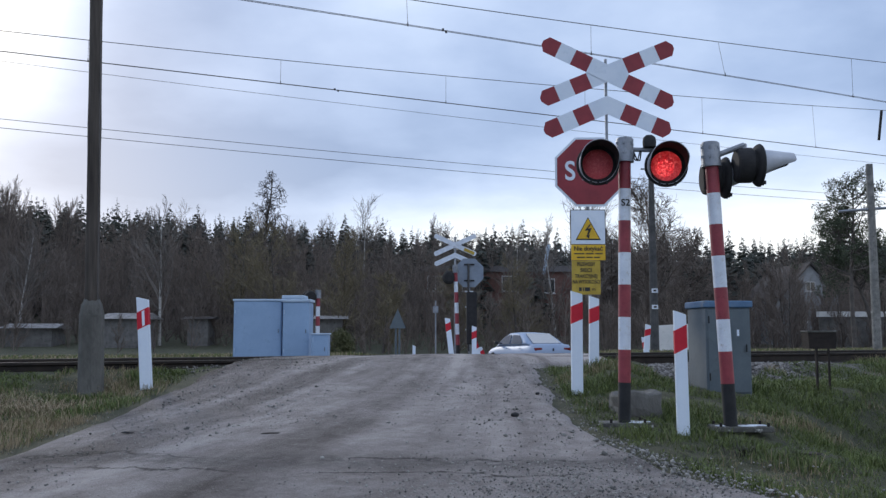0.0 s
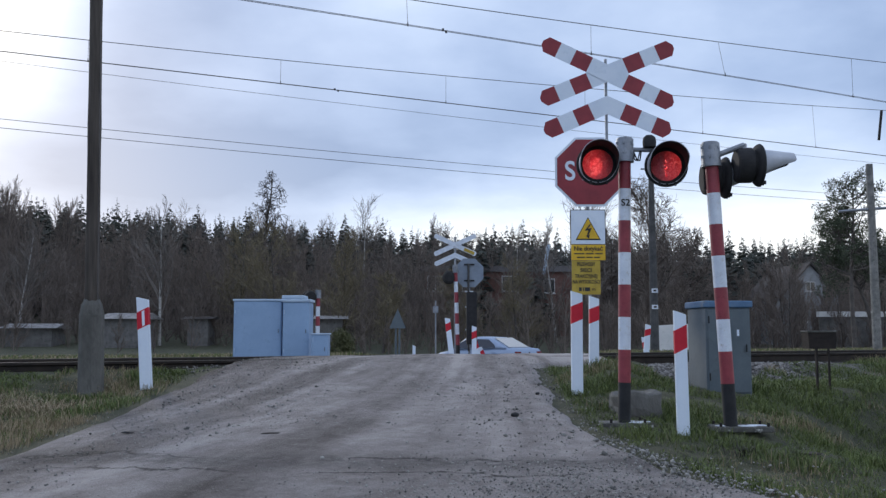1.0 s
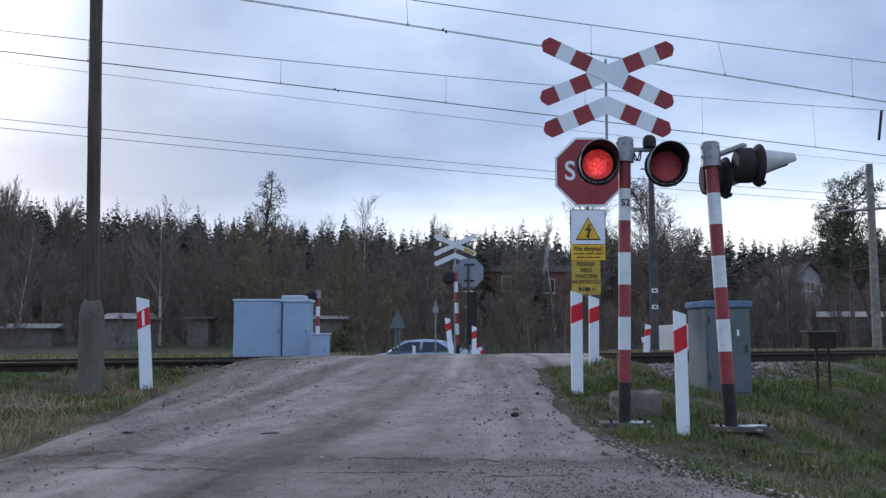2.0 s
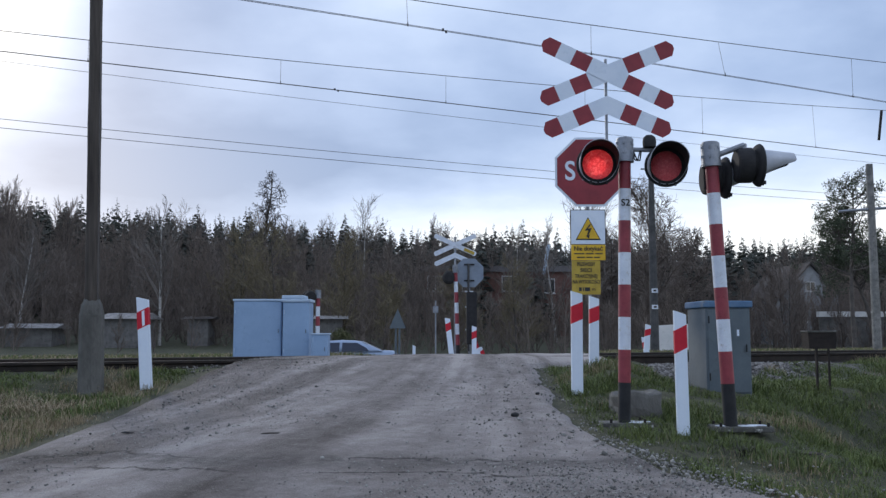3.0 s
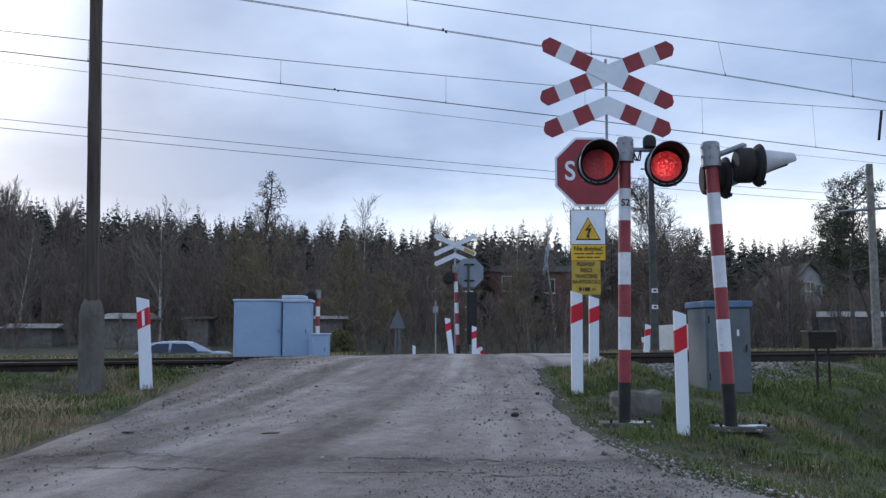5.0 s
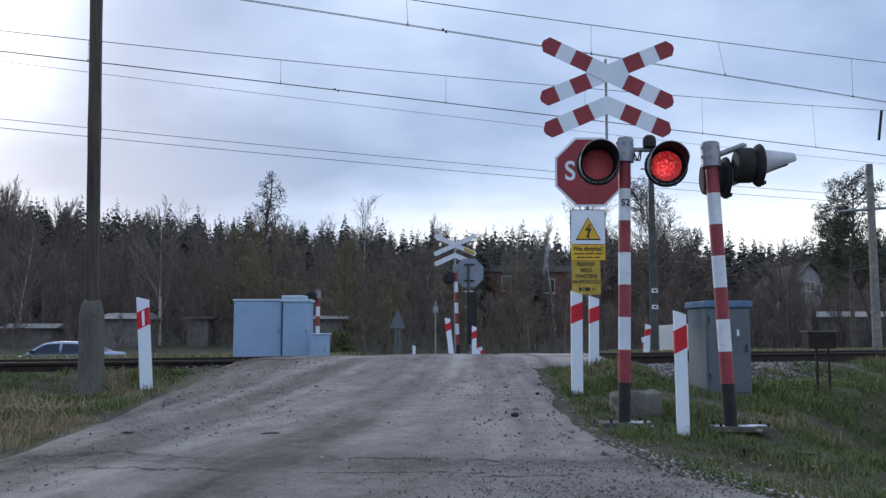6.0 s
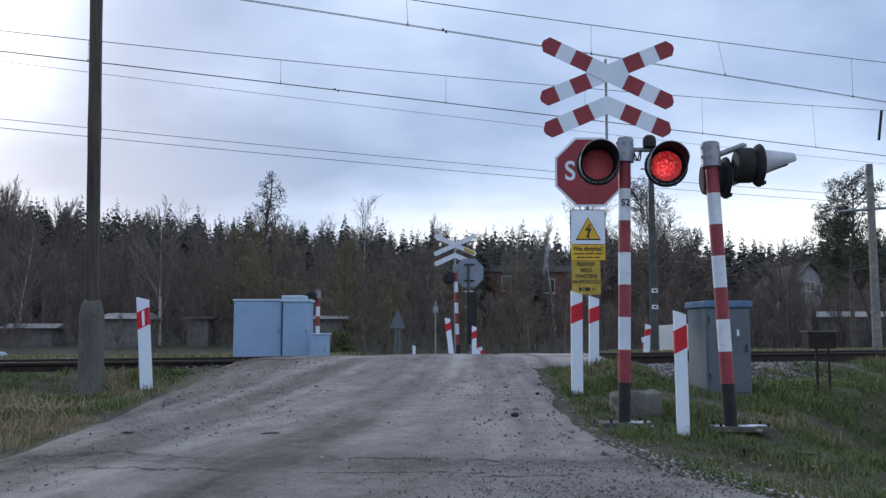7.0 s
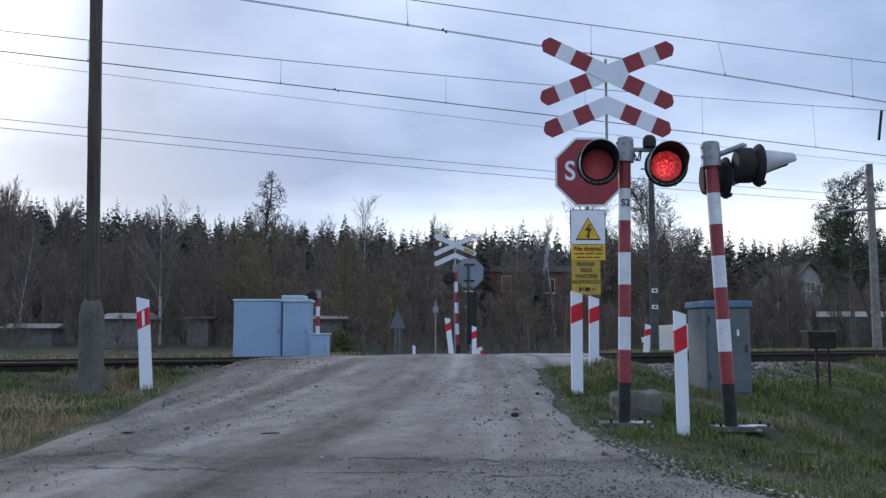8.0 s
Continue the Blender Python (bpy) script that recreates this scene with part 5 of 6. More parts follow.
def clumps(rng, centres, radius, per, size):
    """Needle or leaf tufts: small pointed triangles round each centre."""
    c = np.repeat(np.array(centres), per, 0)
    n = len(c)
    d = rng.normal(size=(n, 3))
    d /= np.linalg.norm(d, axis=1)[:, None]
    p = c + d * radius * rng.random((n, 1)) ** 0.5
    e1 = rng.normal(size=(n, 3)) * size
    e2 = rng.normal(size=(n, 3)) * size * 0.5
    V = np.stack([p - e1, p + e1, p + e2 + d * size], 1).reshape(-1, 3)
    return V, np.arange(3 * n).reshape(-1, 3)


def spread(templates, places, rng):
    """Join many turned and scaled copies of a few templates into one pair of arrays."""
    Vs, Fs, off = [], [], 0
    for x, y, z, s in places:
        V, F = templates[rng.integers(len(templates))]
        a = rng.uniform(0, 6.28)
        c, sn = math.cos(a), math.sin(a)
        W = np.stack([V[:, 0] * c - V[:, 1] * sn, V[:, 0] * sn + V[:, 1] * c, V[:, 2]], -1) * np.array([s * rng.uniform(0.85, 1.1), s * rng.uniform(0.85, 1.1), s])
        Vs.append(W + np.array([x, y, z]))
        Fs.append(F + off)
        off += len(V)
    return np.concatenate(Vs), np.concatenate(Fs)


def tree(name, x, y, h, mats, label, grown, crown=None, tilt=0.0, sink=0.0):
    t = thing(name, x, y, lie(x, y) - sink, 0, 0, tilt)
    TV, TF, WV, WF, tips = grown
    fast_mesh("trunk", TV, TF, M[mats[0]], t, True)
    if len(WF):
        fast_mesh("crown", WV, WF, M[mats[1]], t)
    if crown:
        fast_mesh("foliage", *crown, M[mats[2]], t)
    return tagged(t, label, "tree")


def skyline(px):
    """Height of the far wood's top above eye level, as a slope, along the bearing px (x over y)."""
    return np.interp(px, [-0.7, -0.5, -0.4, -0.3, -0.2, -0.1, 0.0, 0.1, 0.2, 0.3, 0.4, 0.6], [0.160, 0.152, 0.142, 0.135, 0.127, 0.120, 0.116, 0.114, 0.112, 0.102, 0.108, 0.125])


def build_woods():
    rng = np.random.default_rng(11)
    spr = [conifer(rng, 1.0 * 14, 0.03, 26, w) for w in (0.85, 1.1, 1.35)]
    places = []
    for d, step in ((97, 1.9), (101, 1.7), (106, 1.6), (112, 1.6), (119, 1.7), (127, 1.8), (136, 2.0), (146, 2.2)):
        x = -0.62 * d
        while x < 0.62 * d:
            b = x / d
            y = d + rng.uniform(-3, 3)
            top = 0.74 + skyline(b) * d
            z = lie(x, y)
            places.append((x, y, z, (top - z) / 14 * rng.uniform(0.86, 1.04) * (1.12 if rng.random() < 0.12 else 1.0)))
            x += step * rng.uniform(0.7, 1.3)
    V, F = spread(spr, places, rng)
    tagged(fast_mesh("conifer_wood", V, F, M["needles"]), "dark spruce wood along the skyline", "wood", kind="stuff")
    # bare broadleaved wood in front
    bare = []
    for k in range(5):
        TV, TF, WV, WF, tips = grow(rng, 11, 0.10, (20, 8, 6), 0.62, 1.0, start=0.10, thin=0.010, bend=0.16)
        bare.append((np.concatenate([TV, WV]), np.concatenate([TF, WF + len(TV)])))
    places = []
    for d, step, hi in ((72, 2.2, 0.74), (79, 2.0, 0.82), (86, 2.0, 0.88), (93, 2.0, 0.95), (98, 2.2, 1.0)):
        x = -0.62 * d
        while x < 0.62 * d:
            b = x / d
            y = d + rng.uniform(-3, 3)
            z = lie(x, y)
            gap = (0.30 < b < 0.47 and d < 85) or (-0.02 < b < 0.16 and d < 95)
            if not gap or rng.random() < 0.3:
                top = 0.74 + skyline(b) * d * hi * rng.uniform(0.70, 1.02) * (0.78 if b > 0.27 else 1.0)
                places.append((x, y, z, (top - z) / 11))
            x += step * rng.uniform(0.6, 1.4)
    V, F = spread(bare, places, rng)
    tagged(fast_mesh("bare_wood", V, F, M["twigs"]), "dense bare grey-brown broadleaved wood in early spring", "wood", kind="stuff")
    # undergrowth that closes the foot of the wood
    brush = []
    for k in range(3):
        TV, TF, WV, WF, tips = grow(rng, 3.2, 0.03, (16, 9), 0.6, 1.0, start=0.02, thin=0.012, bend=0.2)
        brush.append((np.concatenate([TV, WV]), np.concatenate([TF, WF + len(TV)])))
    places = []
    for d in (56, 62, 68, 76, 84, 94):
        x = -0.6 * d
        while x < 0.6 * d:
            if not (-0.47 < x / d < -0.10 and d < 66 and rng.random() < 0.8):
                places.append((x, d + rng.uniform(-2, 2), lie(x, d), rng.uniform(0.6, 1.5)))
            x += rng.uniform(0.7, 1.6)
    V, F = spread(brush, places, rng)
    tagged(fast_mesh("undergrowth", V, F, M["twigs"]), "tangled bare brown undergrowth below the wood", "shrubs", kind="stuff")


def build_trees():
    rng = np.random.default_rng(21)
    # larch that stands above the wood
    g = grow(rng, 17.4, 0.30, (36, 8, 4), 1.2, 0.1, droop=0.5, start=0.45, reach=0.46, thin=0.020, trunk_bend=0.10, bend=0.28)
    tree("larch", -19.9, 90, 20, ("bark", "bark"), "tall bare larch with a crooked trunk above the wood", g, sink=0.6)
    for x, y, h in ((-45.5, 92, 13.6), (-42.5, 88, 12.4), (-40, 94, 11.6)):
        tree("poplar", x, y, h, ("bark", "twigs"), "bare upright tree with fine twigs at the wood's edge", grow(rng, h, 0.15, (22, 9, 6), 0.45, 1.2, start=0.2, thin=0.011), sink=0.3)
    for x, y, h, tl in ((-21.0, 66, 9.8, 0), (-8.2, 92, 13.2, 0), (9.9, 78, 10.0, -6), (9.6, 58, 11.2, 2), (-31.6, 66, 8.5, 3), (7.0, 84, 9.8, -3)):
        tree("birch", x, y, h, ("birch", "birch_twigs"), "slender white-barked birch without leaves", grow(rng, h, 0.135, (18, 7, 5), 0.6, 0.8, droop=0.15, start=0.25, thin=0.009), tilt=tl)
    for x, y, h in ((16.4, 68, 12.0), (20.6, 75, 9.2), (13.7, 72, 9.0)):
        tree("bare_tree", x, y, h, ("bark", "twigs"), "spreading bare broadleaved tree with dense fine twigs", grow(rng, h, 0.16, (26, 12, 8), 0.85, 0.6, start=0.3, thin=0.017, bend=0.2))
    for x, y, h in ((-3.9, 58, 5.2), (-12.5, 66, 8.8), (-16.0, 70, 9.2), (-6.8, 62, 7.5), (1.2, 64, 5.6), (5.0, 60, 6.0)):
        tree("willow_bush", x, y, h, ("bark", "twigs_green"), "dense bare willow bush with olive twigs", grow(rng, h, 0.10, (24, 10, 7), 0.75, 0.9, start=0.04, thin=0.010, bend=0.18))
    for x, y, h in ((27.0, 62, 5.5), (28.6, 60, 5.0), (31.0, 64, 6.0), (24.5, 66, 6.6), (33.5, 62, 5.0), (21.5, 64, 5.5), (25.6, 57, 4.6), (27.6, 56, 4.4), (29.4, 56.5, 4.8), (23.0, 58, 5.0), (24.7, 60.5, 7.4), (26.3, 61, 7.0), (23.4, 61, 6.8), (25.5, 59, 6.4), (22.2, 57, 6.0)):
        tree("thicket_tree", x, y, h, ("bark", "twigs"), "thin many-stemmed bare tree by the garden wall", grow(rng, h, 0.06, (18, 8, 5), 0.5, 1.1, start=0.05, thin=0.012))
    # pines on the high side
    for x, y, h in ((21.3, 46, 9.7), (23.6, 48, 8.6)):
        gr = grow(rng, h, 0.14, (30, 6), 1.15, 0.4, start=0.50, thin=0.016, trunk_bend=0.06, reach=0.72)
        crown = clumps(rng, gr[4], 0.27, 60, 0.042)
        tree("pine", x, y, h, ("bark", "bark", "pine"), "dark green pine with open ragged tufts", gr, crown)
    # low evergreen shrub near the cabinets
    b = thing("shrub", -4.9, 43, lie(-4.9, 43) + 0.2)
    gr = grow(rng, 1.75, 0.05, (26, 8), 1.05, 0.7, start=0.05, thin=0.008)
    fast_mesh("stems", gr[0], gr[1], M["bark"], b)
    fast_mesh("leaves", *clumps(rng, gr[4], 0.32, 26, 0.045), M["bush"], b)
    tagged(b, "olive green leafy shrub beside the road", "shrub")


def debris():
    rng = np.random.default_rng(4)
    for nm, x, y, w, d, h, rz, mat, lab, cat in (("clod", 0.61, 7.6, 0.075, 0.05, 0.035, 20, "black_band", "dark clod of earth lying on the lane", "debris"),
                                      ("stick", -1.27, 6.6, 0.14, 0.014, 0.012, 12, "wood", "short dark stick lying on the lane", "debris"),
                                      ("clod", -2.33, 6.65, 0.10, 0.05, 0.012, 5, "black_band", "flat dark clod on the lane", "debris"),
                                      ("clod", 0.95, 9.0, 0.05, 0.04, 0.025, 40, "black_band", "small dark clod at the lane's edge", "debris"),
                                      ("stone", -0.75, 5.6, 0.03, 0.025, 0.018, 0, "grit", "small grey stone on the lane", "stone"),
                                      ("stone", -0.25, 6.2, 0.022, 0.02, 0.014, 0, "grit", "small grey stone on the lane", "stone"),
                                      ("stone", 2.0, 4.9, 0.05, 0.04, 0.03, 30, "grit", "grey stone at the lane's edge", "stone"),
                                      ("board", 2.75, 6.75, 0.16, 0.05, 0.02, -8, "wood", "dark scrap of board lying in the grass", "debris")):
        z = float(road_height(np.float64(x), np.float64(y))) + 0.018 if x < 1.2 else lie(x, y) + 0.015
        o = thing(nm, x, y, z, rz)
        bm = B()
        bmesh.ops.create_icosphere(bm, subdivisions=2, radius=1)
        for v in bm.verts:
            v.co *= 1 + 0.35 * noise.noise(v.co * 1.7 + Vector((x, y, 0)))
            v.co = Vector((v.co.x * w * 0.5, v.co.y * d * 0.5, v.co.z * h * 0.6))
        part("body", bm, M[mat], o)
        tagged(o, lab, cat)


debris()
build_woods()
build_trees()


# ---------------------------------------------------------------- grass
def blades(name, x, y, z, h, w, material, label, seed, lean=0.5):
    rng = np.random.default_rng(seed)
    n = len(x)
    a = rng.uniform(0, 6.28, n)
    sx, sy = np.cos(a) * w, np.sin(a) * w
    b = rng.uniform(0, 6.28, n)
    l = h * lean * rng.random(n)
    bx, by = np.cos(b) * l, np.sin(b) * l
    P = np.stack([np.stack([x - sx, y - sy, z], -1), np.stack([x + sx, y + sy, z], -1),
                  np.stack([x + bx * 0.4 + sx * 0.7, y + by * 0.4 + sy * 0.7, z + h * 0.6], -1), np.stack([x + bx * 0.4 - sx * 0.7, y + by * 0.4 - sy * 0.7, z + h * 0.6], -1),
                  np.stack([x + bx, y + by, z + h * (1 - 0.25 * lean)], -1)], 1)
    k = 5 * np.arange(n)[:, None, None]
    F = (np.array([(0, 1, 2), (0, 2, 3), (3, 2, 4)])[None] + k).reshape(-1, 3)
    return tagged(fast_mesh(name, P.reshape(-1, 3), F, material), label, "grass", kind="stuff")


def build_grass():
    rng = np.random.default_rng(8)
    n = 820000
    x = np.where(rng.random(n) < 0.42, rng.uniform(-9, -2.6, n), rng.uniform(0.9, 11, n))
    y = 3.8 + 12.0 * rng.random(n) ** 1.2
    s = across_track(x, y)
    tuft = np.array([noise.noise((a * 1.6, b * 1.6, 2)) + 0.6 * noise.noise((a * 5, b * 5, 9)) for a, b in zip(x, y)])
    edge = np.where(x > 0, x - np.where(y > 9, road_right(y - 0.3), road_right(y)), road_left(y) - x)
    limit = np.where(x > 0, np.where(x > 3.0, -2.35 + 1.1 * sstep(x, 4.2, 5.6), -1.5), -0.98)
    dens = np.clip(edge / 0.16, 0, 1) * np.clip(0.90 + 0.8 * tuft, 0.50, 1)
    ok = (edge > 0.04 + 0.15 * rng.random(n)) & (s < limit) & (rng.random(n) < dens)
    ok &= ~((x > 1.3) & (x < 1.78) & (y > 7.2) & (y < 7.75)) & ~((x > 2.2) & (x < 2.75) & (y > 7.15) & (y < 7.65))
    x, y, tuft = x[ok], y[ok], tuft[ok]
    z = ground_height(x, y)
    s = across_track(x, y)
    z = np.where((x > 2.2) & (s > -3), np.maximum(z, np.interp(s, [-3.0, -2.4, -1.55, 0], [-0.12, 0.02, 0.235, 0.225])), z) - 0.015
    h = 0.022 + np.where(x > 0, 0.105, 0.085) * rng.random(len(x)) ** 1.4 * np.clip(0.8 + 1.7 * tuft, 0.2, 2.6)
    dry = np.array([noise.noise((a * 0.9, b * 0.9, 30)) for a, b in zip(x, y)]) + rng.normal(0, 0.18, len(x)) + np.where((x < -2.6) & (y < 8.2), 0.32, np.where(x > 0, -0.18, 0)) > 0.34
    blades("grass", x[~dry], y[~dry], z[~dry], h[~dry], 0.0014 + 0.0004 * y[~dry] / 2, M["grass"], "short uneven green grass on the verges", 1, 1.25)
    blades("dry_grass", x[dry], y[dry], z[dry], h[dry] * 1.25, 0.0016 + 0.0003 * y[dry] / 2, M["straw"], "straw-coloured dry grass among the green", 2, 0.8)
    # withered weeds: a brown tangle on one verge, a few dark stalks on the other
    for nm, cx, cy, wide, many, tall, mat, lab in (("dry_weeds", -3.95, 8.4, 0.34, 1600, 0.15, "straw", "tangled brown withered weeds on the verge"),
                                                   ("dry_weeds", -4.55, 8.9, 0.25, 700, 0.13, "straw", "low clump of brown withered weeds"),
                                                   ("weed_stalks", 2.20, 6.55, 0.07, 60, 0.16, "bark", "dark broken weed stalks in the grass")):
        wx, wy = rng.normal(cx, wide, many), rng.normal(cy, wide * 0.7, many)
        blades(nm, wx, wy, ground_height(wx, wy) - 0.01, tall * rng.uniform(0.4, 1.3, many), np.full(many, 0.0026), M[mat], lab, 17, 1.7)
    # beyond the tracks
    n = 130000
    x = rng.uniform(-22, 30, n)
    s = rng.uniform(6.6, 22, n)
    y = 13.45 + SLANT * x + s * NORM
    ok = ((x < road_left(y) - 0.2) | (x > road_right(y) + 0.2)) & (np.abs(x) < 0.62 * y)
    x, y = x[ok], y[ok]
    g = rng.random(len(x)) < 0.55
    for nm, k, mat, lab in (("far_dry_grass", ~g, "straw", "dry yellowish grass beyond the tracks"), ("far_grass", g, "grass", "green grass beyond the tracks")):
        blades(nm, x[k], y[k], ground_height(x[k], y[k]) - 0.02, rng.uniform(0.07, 0.20, k.sum()), np.full(k.sum(), 0.014), M[mat], lab, 3, 0.7)


build_grass()


# ---------------------------------------------------------------- the car
def loft(bm, sections, close=True):
    rings = [[bm.verts.new(p) for p in s] for s in sections]
    n = len(rings[0])
    for a, b in zip(rings, rings[1:]):
        for k in range(n):
            bm.faces.new((a[k], a[(k + 1) % n], b[(k + 1) % n], b[k]))
    if close:
        bm.faces.new(rings[0][::-1])
        bm.faces.new(rings[-1])
    bmesh.ops.recalc_face_normals(bm, faces=bm.faces[:])
    return bm


def build_car():
    """A saloon car that points along its own +x; its origin is on the road below its middle."""
    car = new("car")
    L = [(-2.20, 0.42, 0.70, 0.66), (-2.16, 0.30, 0.92, 0.78), (-2.05, 0.24, 0.985, 0.83), (-1.55, 0.20, 1.00, 0.855), (-0.8, 0.18, 0.955, 0.865), (0.2, 0.18, 0.93, 0.865),
         (0.85, 0.18, 0.915, 0.86), (1.25, 0.20, 0.865, 0.85), (1.75, 0.22, 0.775, 0.82), (2.05, 0.24, 0.68, 0.75), (2.17, 0.30, 0.60, 0.66), (2.22, 0.38, 0.52, 0.58)]
    secs = []
    for x, z0, z1, w in L:
        zs = z1 - z0
        half = [(w * 0.82, z0), (w * 0.97, z0 + 0.12 * zs), (w, z0 + 0.42 * zs), (w * 0.985, z0 + 0.68 * zs), (w * 0.94, z0 + 0.88 * zs), (w * 0.86, z1 - 0.012), (w * 0.5, z1 + 0.012)]
        secs.append([(x, y, z) for y, z in half] + [(x, -y, z) for y, z in half[::-1]])
    part("body", loft(B(), secs), M["car_paint"], car, smooth=True)
    # cabin: pillars and roof
    C = [(-1.72, 0.985, 0.985, 0.70), (-1.28, 0.97, 1.20, 0.69), (-0.92, 0.96, 1.355, 0.66), (-0.62, 0.95, 1.41, 0.635), (-0.1, 0.94, 1.43, 0.63), (0.28, 0.93, 1.405, 0.63), (0.52, 0.92, 1.33, 0.65), (0.85, 0.91, 1.13, 0.70), (1.18, 0.88, 0.885, 0.72)]
    secs = []
    for x, z0, z1, w in C:
        base = 0.80
        half = [(base, z0), (base + (w - base) * 0.45, z0 + (z1 - z0) * 0.5), (w * 0.985, z0 + (z1 - z0) * 0.9), (w * 0.86, z1), (w * 0.4, z1 + 0.015)]
        secs.append([(x, y, z) for y, z in half] + [(x, -y, z) for y, z in half[::-1]])
    part("cabin", loft(B(), secs), M["car_paint"], car, smooth=True)

    def pane(name, pts, out):
        bm = B()
        a = [bm.verts.new(p) for p in pts]
        b = [bm.verts.new((p[0] + out[0], p[1] + out[1], p[2] + out[2])) for p in pts]
        bm.faces.new(a)
        bm.faces.new(b[::-1])
        for k in range(len(pts)):
            bm.faces.new((a[k], a[(k + 1) % len(pts)], b[(k + 1) % len(pts)], b[k]))
        bmesh.ops.recalc_face_normals(bm, faces=bm.faces[:])
        return part(name, bm, M["car_glass"] if name == "side_window" else M["sun_glass"], car)

    def side_y(z):
        return 0.80 - 0.165 * (z - 0.93) / 0.43 + 0.032
    for sg in (-1, 1):
        for outline in ([(0.92, 0.96), (-0.12, 0.98), (-0.12, 1.345), (0.33, 1.33), (0.58, 1.22)], [(-0.22, 0.98), (-1.22, 1.0), (-1.12, 1.13), (-0.78, 1.33), (-0.22, 1.345)]):
            pane("side_window", [(x, sg * side_y(z), z) for x, z in outline], (0, sg * 0.008, 0))
        bm = B()
        box(bm, -2.0, 2.0, sg * 0.862 - 0.012, sg * 0.862 + 0.012, 0.50, 0.56, 0.005)
        part("side_trim", bm, M["car_trim"], car)
        for hx in (-0.05, -1.15):
            bm = B()
            box(bm, hx - 0.09, hx + 0.09, sg * 0.865 - 0.01, sg * 0.865 + 0.016, 0.80, 0.83, 0.006)
            part("door_handle", bm, M["car_paint"], car)
        bm = B()
        box(bm, 0.78, 0.90, sg * 0.92 - 0.09, sg * 0.92 + 0.09, 0.95, 1.08, 0.03)
        part("mirror", bm, M["car_trim"], car)
        bm = B()
        box(bm, -2.185, -2.02, sg * 0.60 - 0.16, sg * 0.60 + 0.16, 0.745, 0.87, 0.03)
        part("tail_light", bm, M["tail_red"], car, "red tail lamp cluster")
        bm = B()
        box(bm, 1.98, 2.15, sg * 0.50 - 0.18, sg * 0.50 + 0.18, 0.52, 0.65, 0.03)
        part("headlight", bm, M["head_glass"], car, "clear headlamp")
    pane("rear_window", [(-1.70, -0.58, 1.00), (-1.70, 0.58, 1.00), (-0.95, 0.50, 1.375), (-0.95, -0.50, 1.375)], (-0.012, 0, 0.03))
    pane("windscreen", [(1.13, -0.60, 0.93), (1.13, 0.60, 0.93), (0.50, 0.52, 1.365), (0.50, -0.52, 1.365)], (0.02, 0, 0.025))
    for x0, x1, nm in ((-2.26, -2.10, "rear_bumper"), (2.12, 2.29, "front_bumper")):
        bm = B()
        box(bm, x0, x1, -0.74, 0.74, 0.32, 0.54, 0.05)
        part(nm, bm, M["car_paint"], car)
    bm = B()
    box(bm, -2.215, -2.19, -0.03, 0.03, 0.74, 0.84, 0.006)
    part("badge", bm, M["black"], car)
    bm = B()
    box(bm, -2.275, -2.262, -0.26, 0.26, 0.40, 0.50)
    part("number_plate", bm, M["white"], car)
    wheels = []
    for wx in (-1.32, 1.34):
        for sg in (-1, 1):
            w = new("wheel")
            w.parent = car
            w.location = (wx, sg * 0.79, 0.31)
            q = Matrix.Rotation(math.pi / 2, 4, "X")
            part("tyre", lathe(B(), [(0.20, -0.09), (0.285, -0.095), (0.31, -0.07), (0.31, 0.07), (0.285, 0.095), (0.20, 0.09)], 28, q, caps=False), M["tyre"], w, smooth=True)
            bm = B()
            lathe(bm, [(0.205, -0.075), (0.19, -0.06), (0.05, -0.07), (0.001, -0.075)], 20, q, caps=False)
            lathe(bm, [(0.205, 0.075), (0.19, 0.06), (0.05, 0.07), (0.001, 0.075)], 20, q, caps=False)
            part("rim", bm, M["alloy"], w)
            wheels.append(w)
    for o in car.children_recursive:
        if o.parent == car and o.type == "MESH":
            o.data.transform(Matrix.Diagonal((1.12, 1.0, 1.0, 1.0)))
    for w in wheels:
        w.location.x *= 1.12
    return tagged(car, "pale silver-blue saloon car driving away beyond the crossing", "car"), wheels


CAR, WHEELS = build_car()


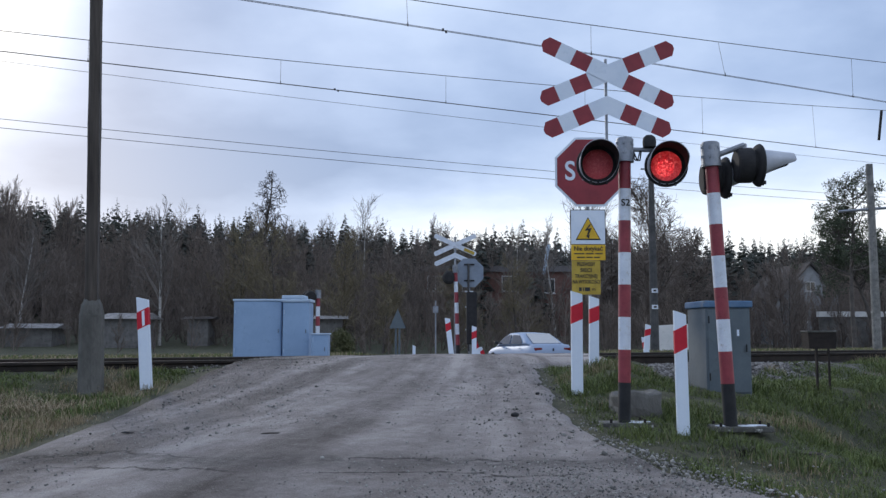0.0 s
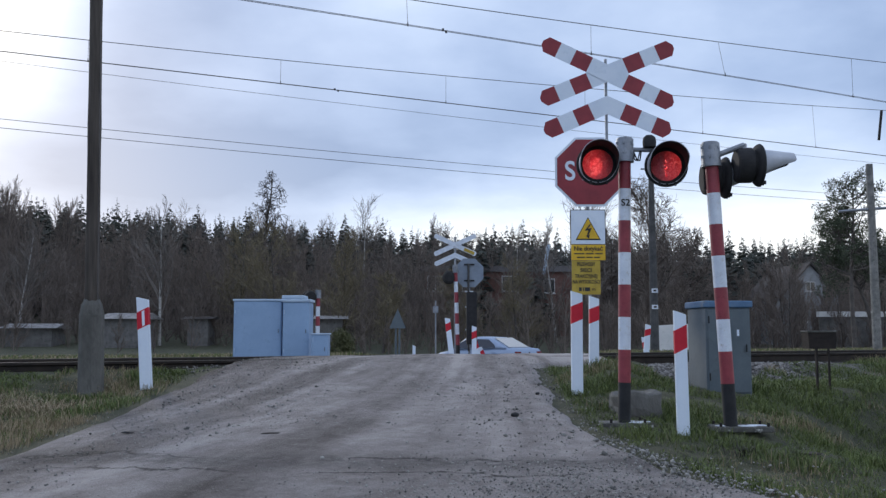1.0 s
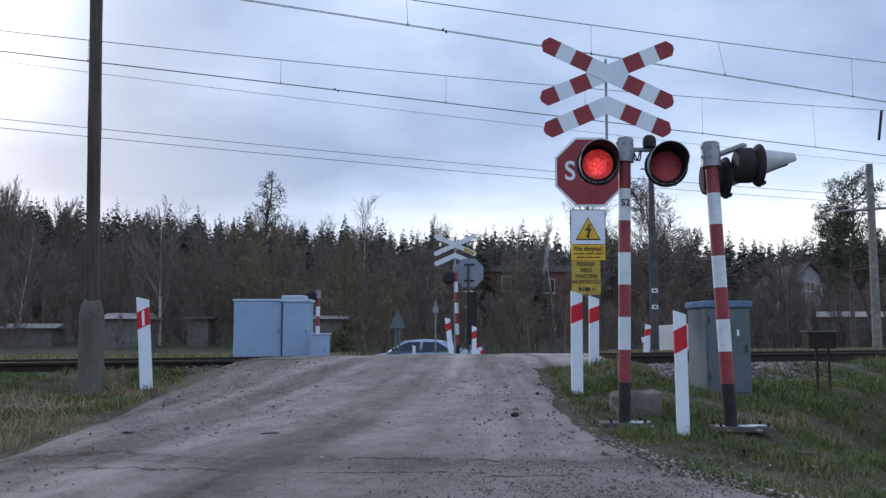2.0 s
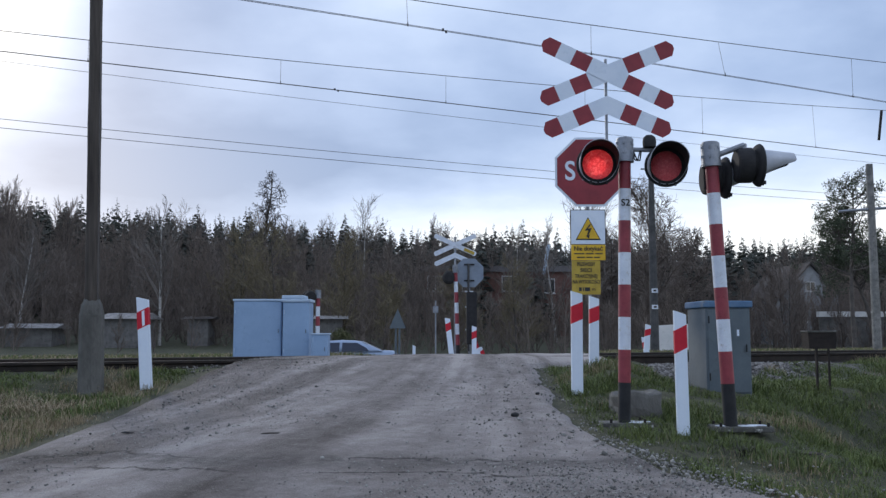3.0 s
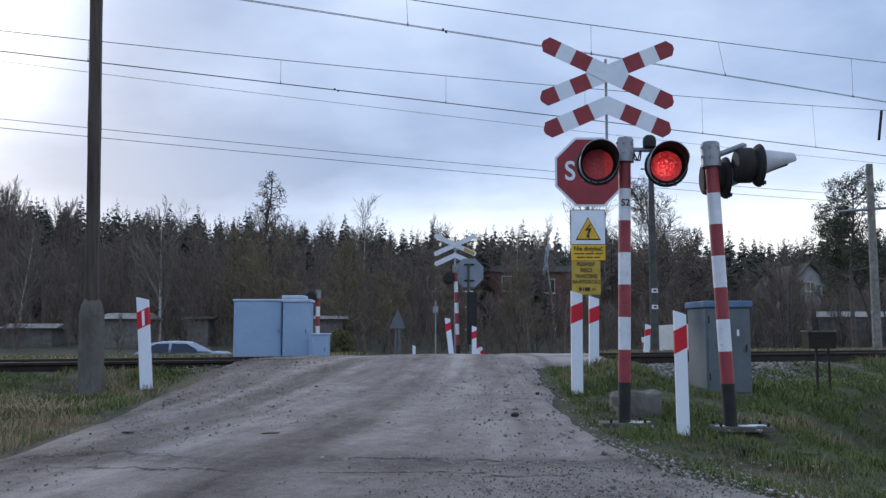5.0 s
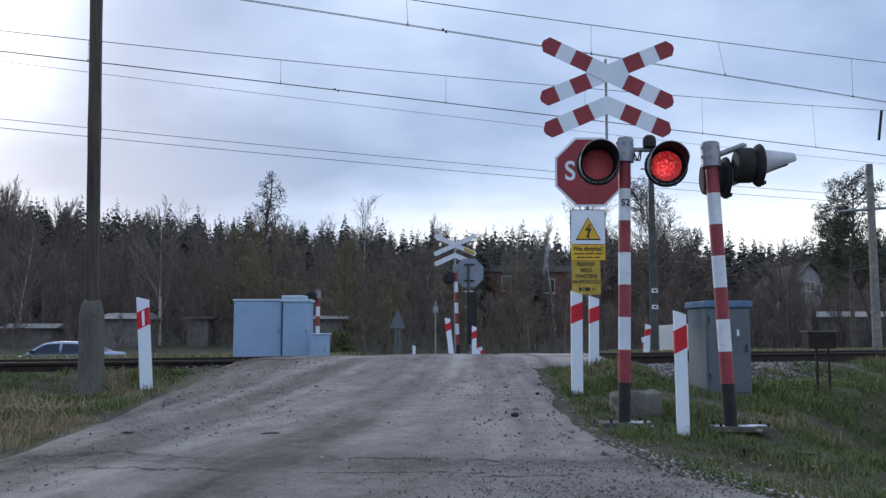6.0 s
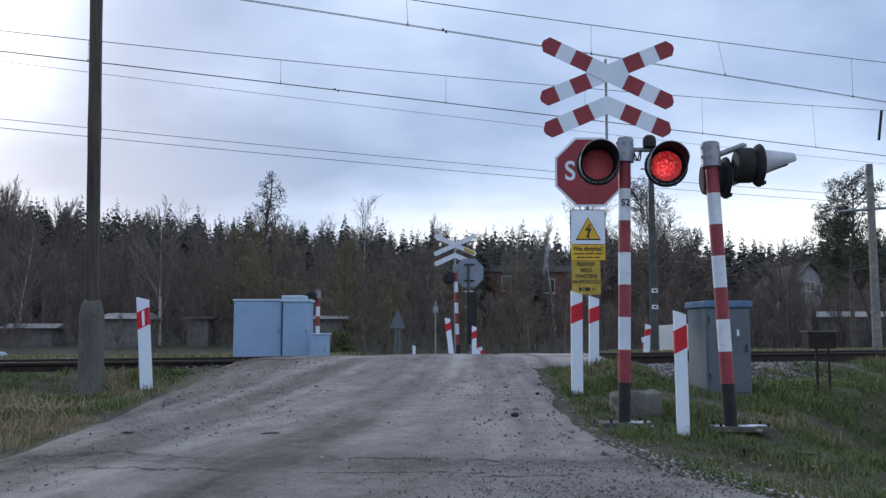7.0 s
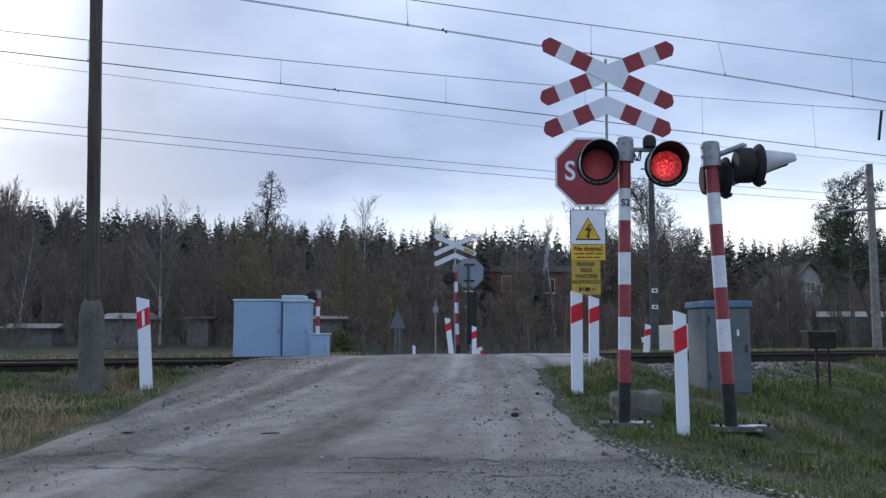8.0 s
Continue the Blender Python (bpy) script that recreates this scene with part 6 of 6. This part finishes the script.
# ---------------------------------------------------------------- what moves
def motions():
    # seconds, x, y, z of the road, heading (degrees left of straight ahead)
    drive = [(0.0, 3.38, 36.1, -0.67, 19), (0.3, 3.02, 36.4, -0.71, 25), (0.6, 2.58, 36.7, -0.76, 31), (0.9, 1.99, 37.0, -0.82, 39), (1.2, 1.24, 37.2, -0.88, 51), (1.5, 0.47, 37.4, -0.92, 65), (1.7, -0.04, 37.5, -0.94, 71),
             (2.2, -1.60, 37.7, -0.97, 81), (2.8, -3.76, 37.8, -0.99, 87), (3.6, -6.25, 37.8, -1.0, 90), (4.5, -9.40, 37.75, -1.02, 90), (5.1, -11.95, 37.7, -1.03, 90), (5.8, -15.10, 37.7, -1.04, 90), (6.5, -18.5, 37.6, -1.04, 91), (7.2, -22.2, 37.5, -1.04, 91), (8.0, -26.8, 37.4, -1.04, 91)]
    walk(CAR, [(t, pose(x, y, z, 0, 0, 90 + a)) for t, x, y, z, a in drive])
    # the wheels roll by the way covered
    T = [d[0] for d in drive]
    way = [0.0]
    for p, q in zip(drive, drive[1:]):
        way.append(way[-1] + math.hypot(q[1] - p[1], q[2] - p[2]))
    for w in WHEELS:
        rows = []
        for k in range(0, 121):
            t = k / 15
            turn = np.interp(t, T, way) / 0.31
            rows.append((t, Matrix.Translation(w.location) @ Matrix.Rotation(turn, 4, "Y")))
        walk(w, rows)
    # the two added boards turn in counter-phase to imitate blinking bulbs: lit face out, then dark face out
    # each lamp brightens quickly and fades more slowly
    period, first, on = 0.916, 0.06, 0.32
    turns = {"left": ((-0.04, 0.05), (-0.06, 0.12)), "right": ((-0.035, 0.11), (-0.08, 0.03))}
    for key, begin in (("left", 180.0), ("right", 0.0)):
        board = INSERTS[key]
        home = board.location.copy()
        times, angles, a = [-1.0], [begin], begin
        for k in range(9):
            for (lead, trail), mid in zip(turns[key], (first + period * k, first + period * k + on)):
                times += [mid + lead, mid + trail]
                angles += [a, a + 180]
                a += 180
        walk(board, [(k / 30, Matrix.Translation(home) @ Matrix.Rotation(radians(float(np.interp(k / 30, times, angles))), 4, "Z")) for k in range(241)])


motions()
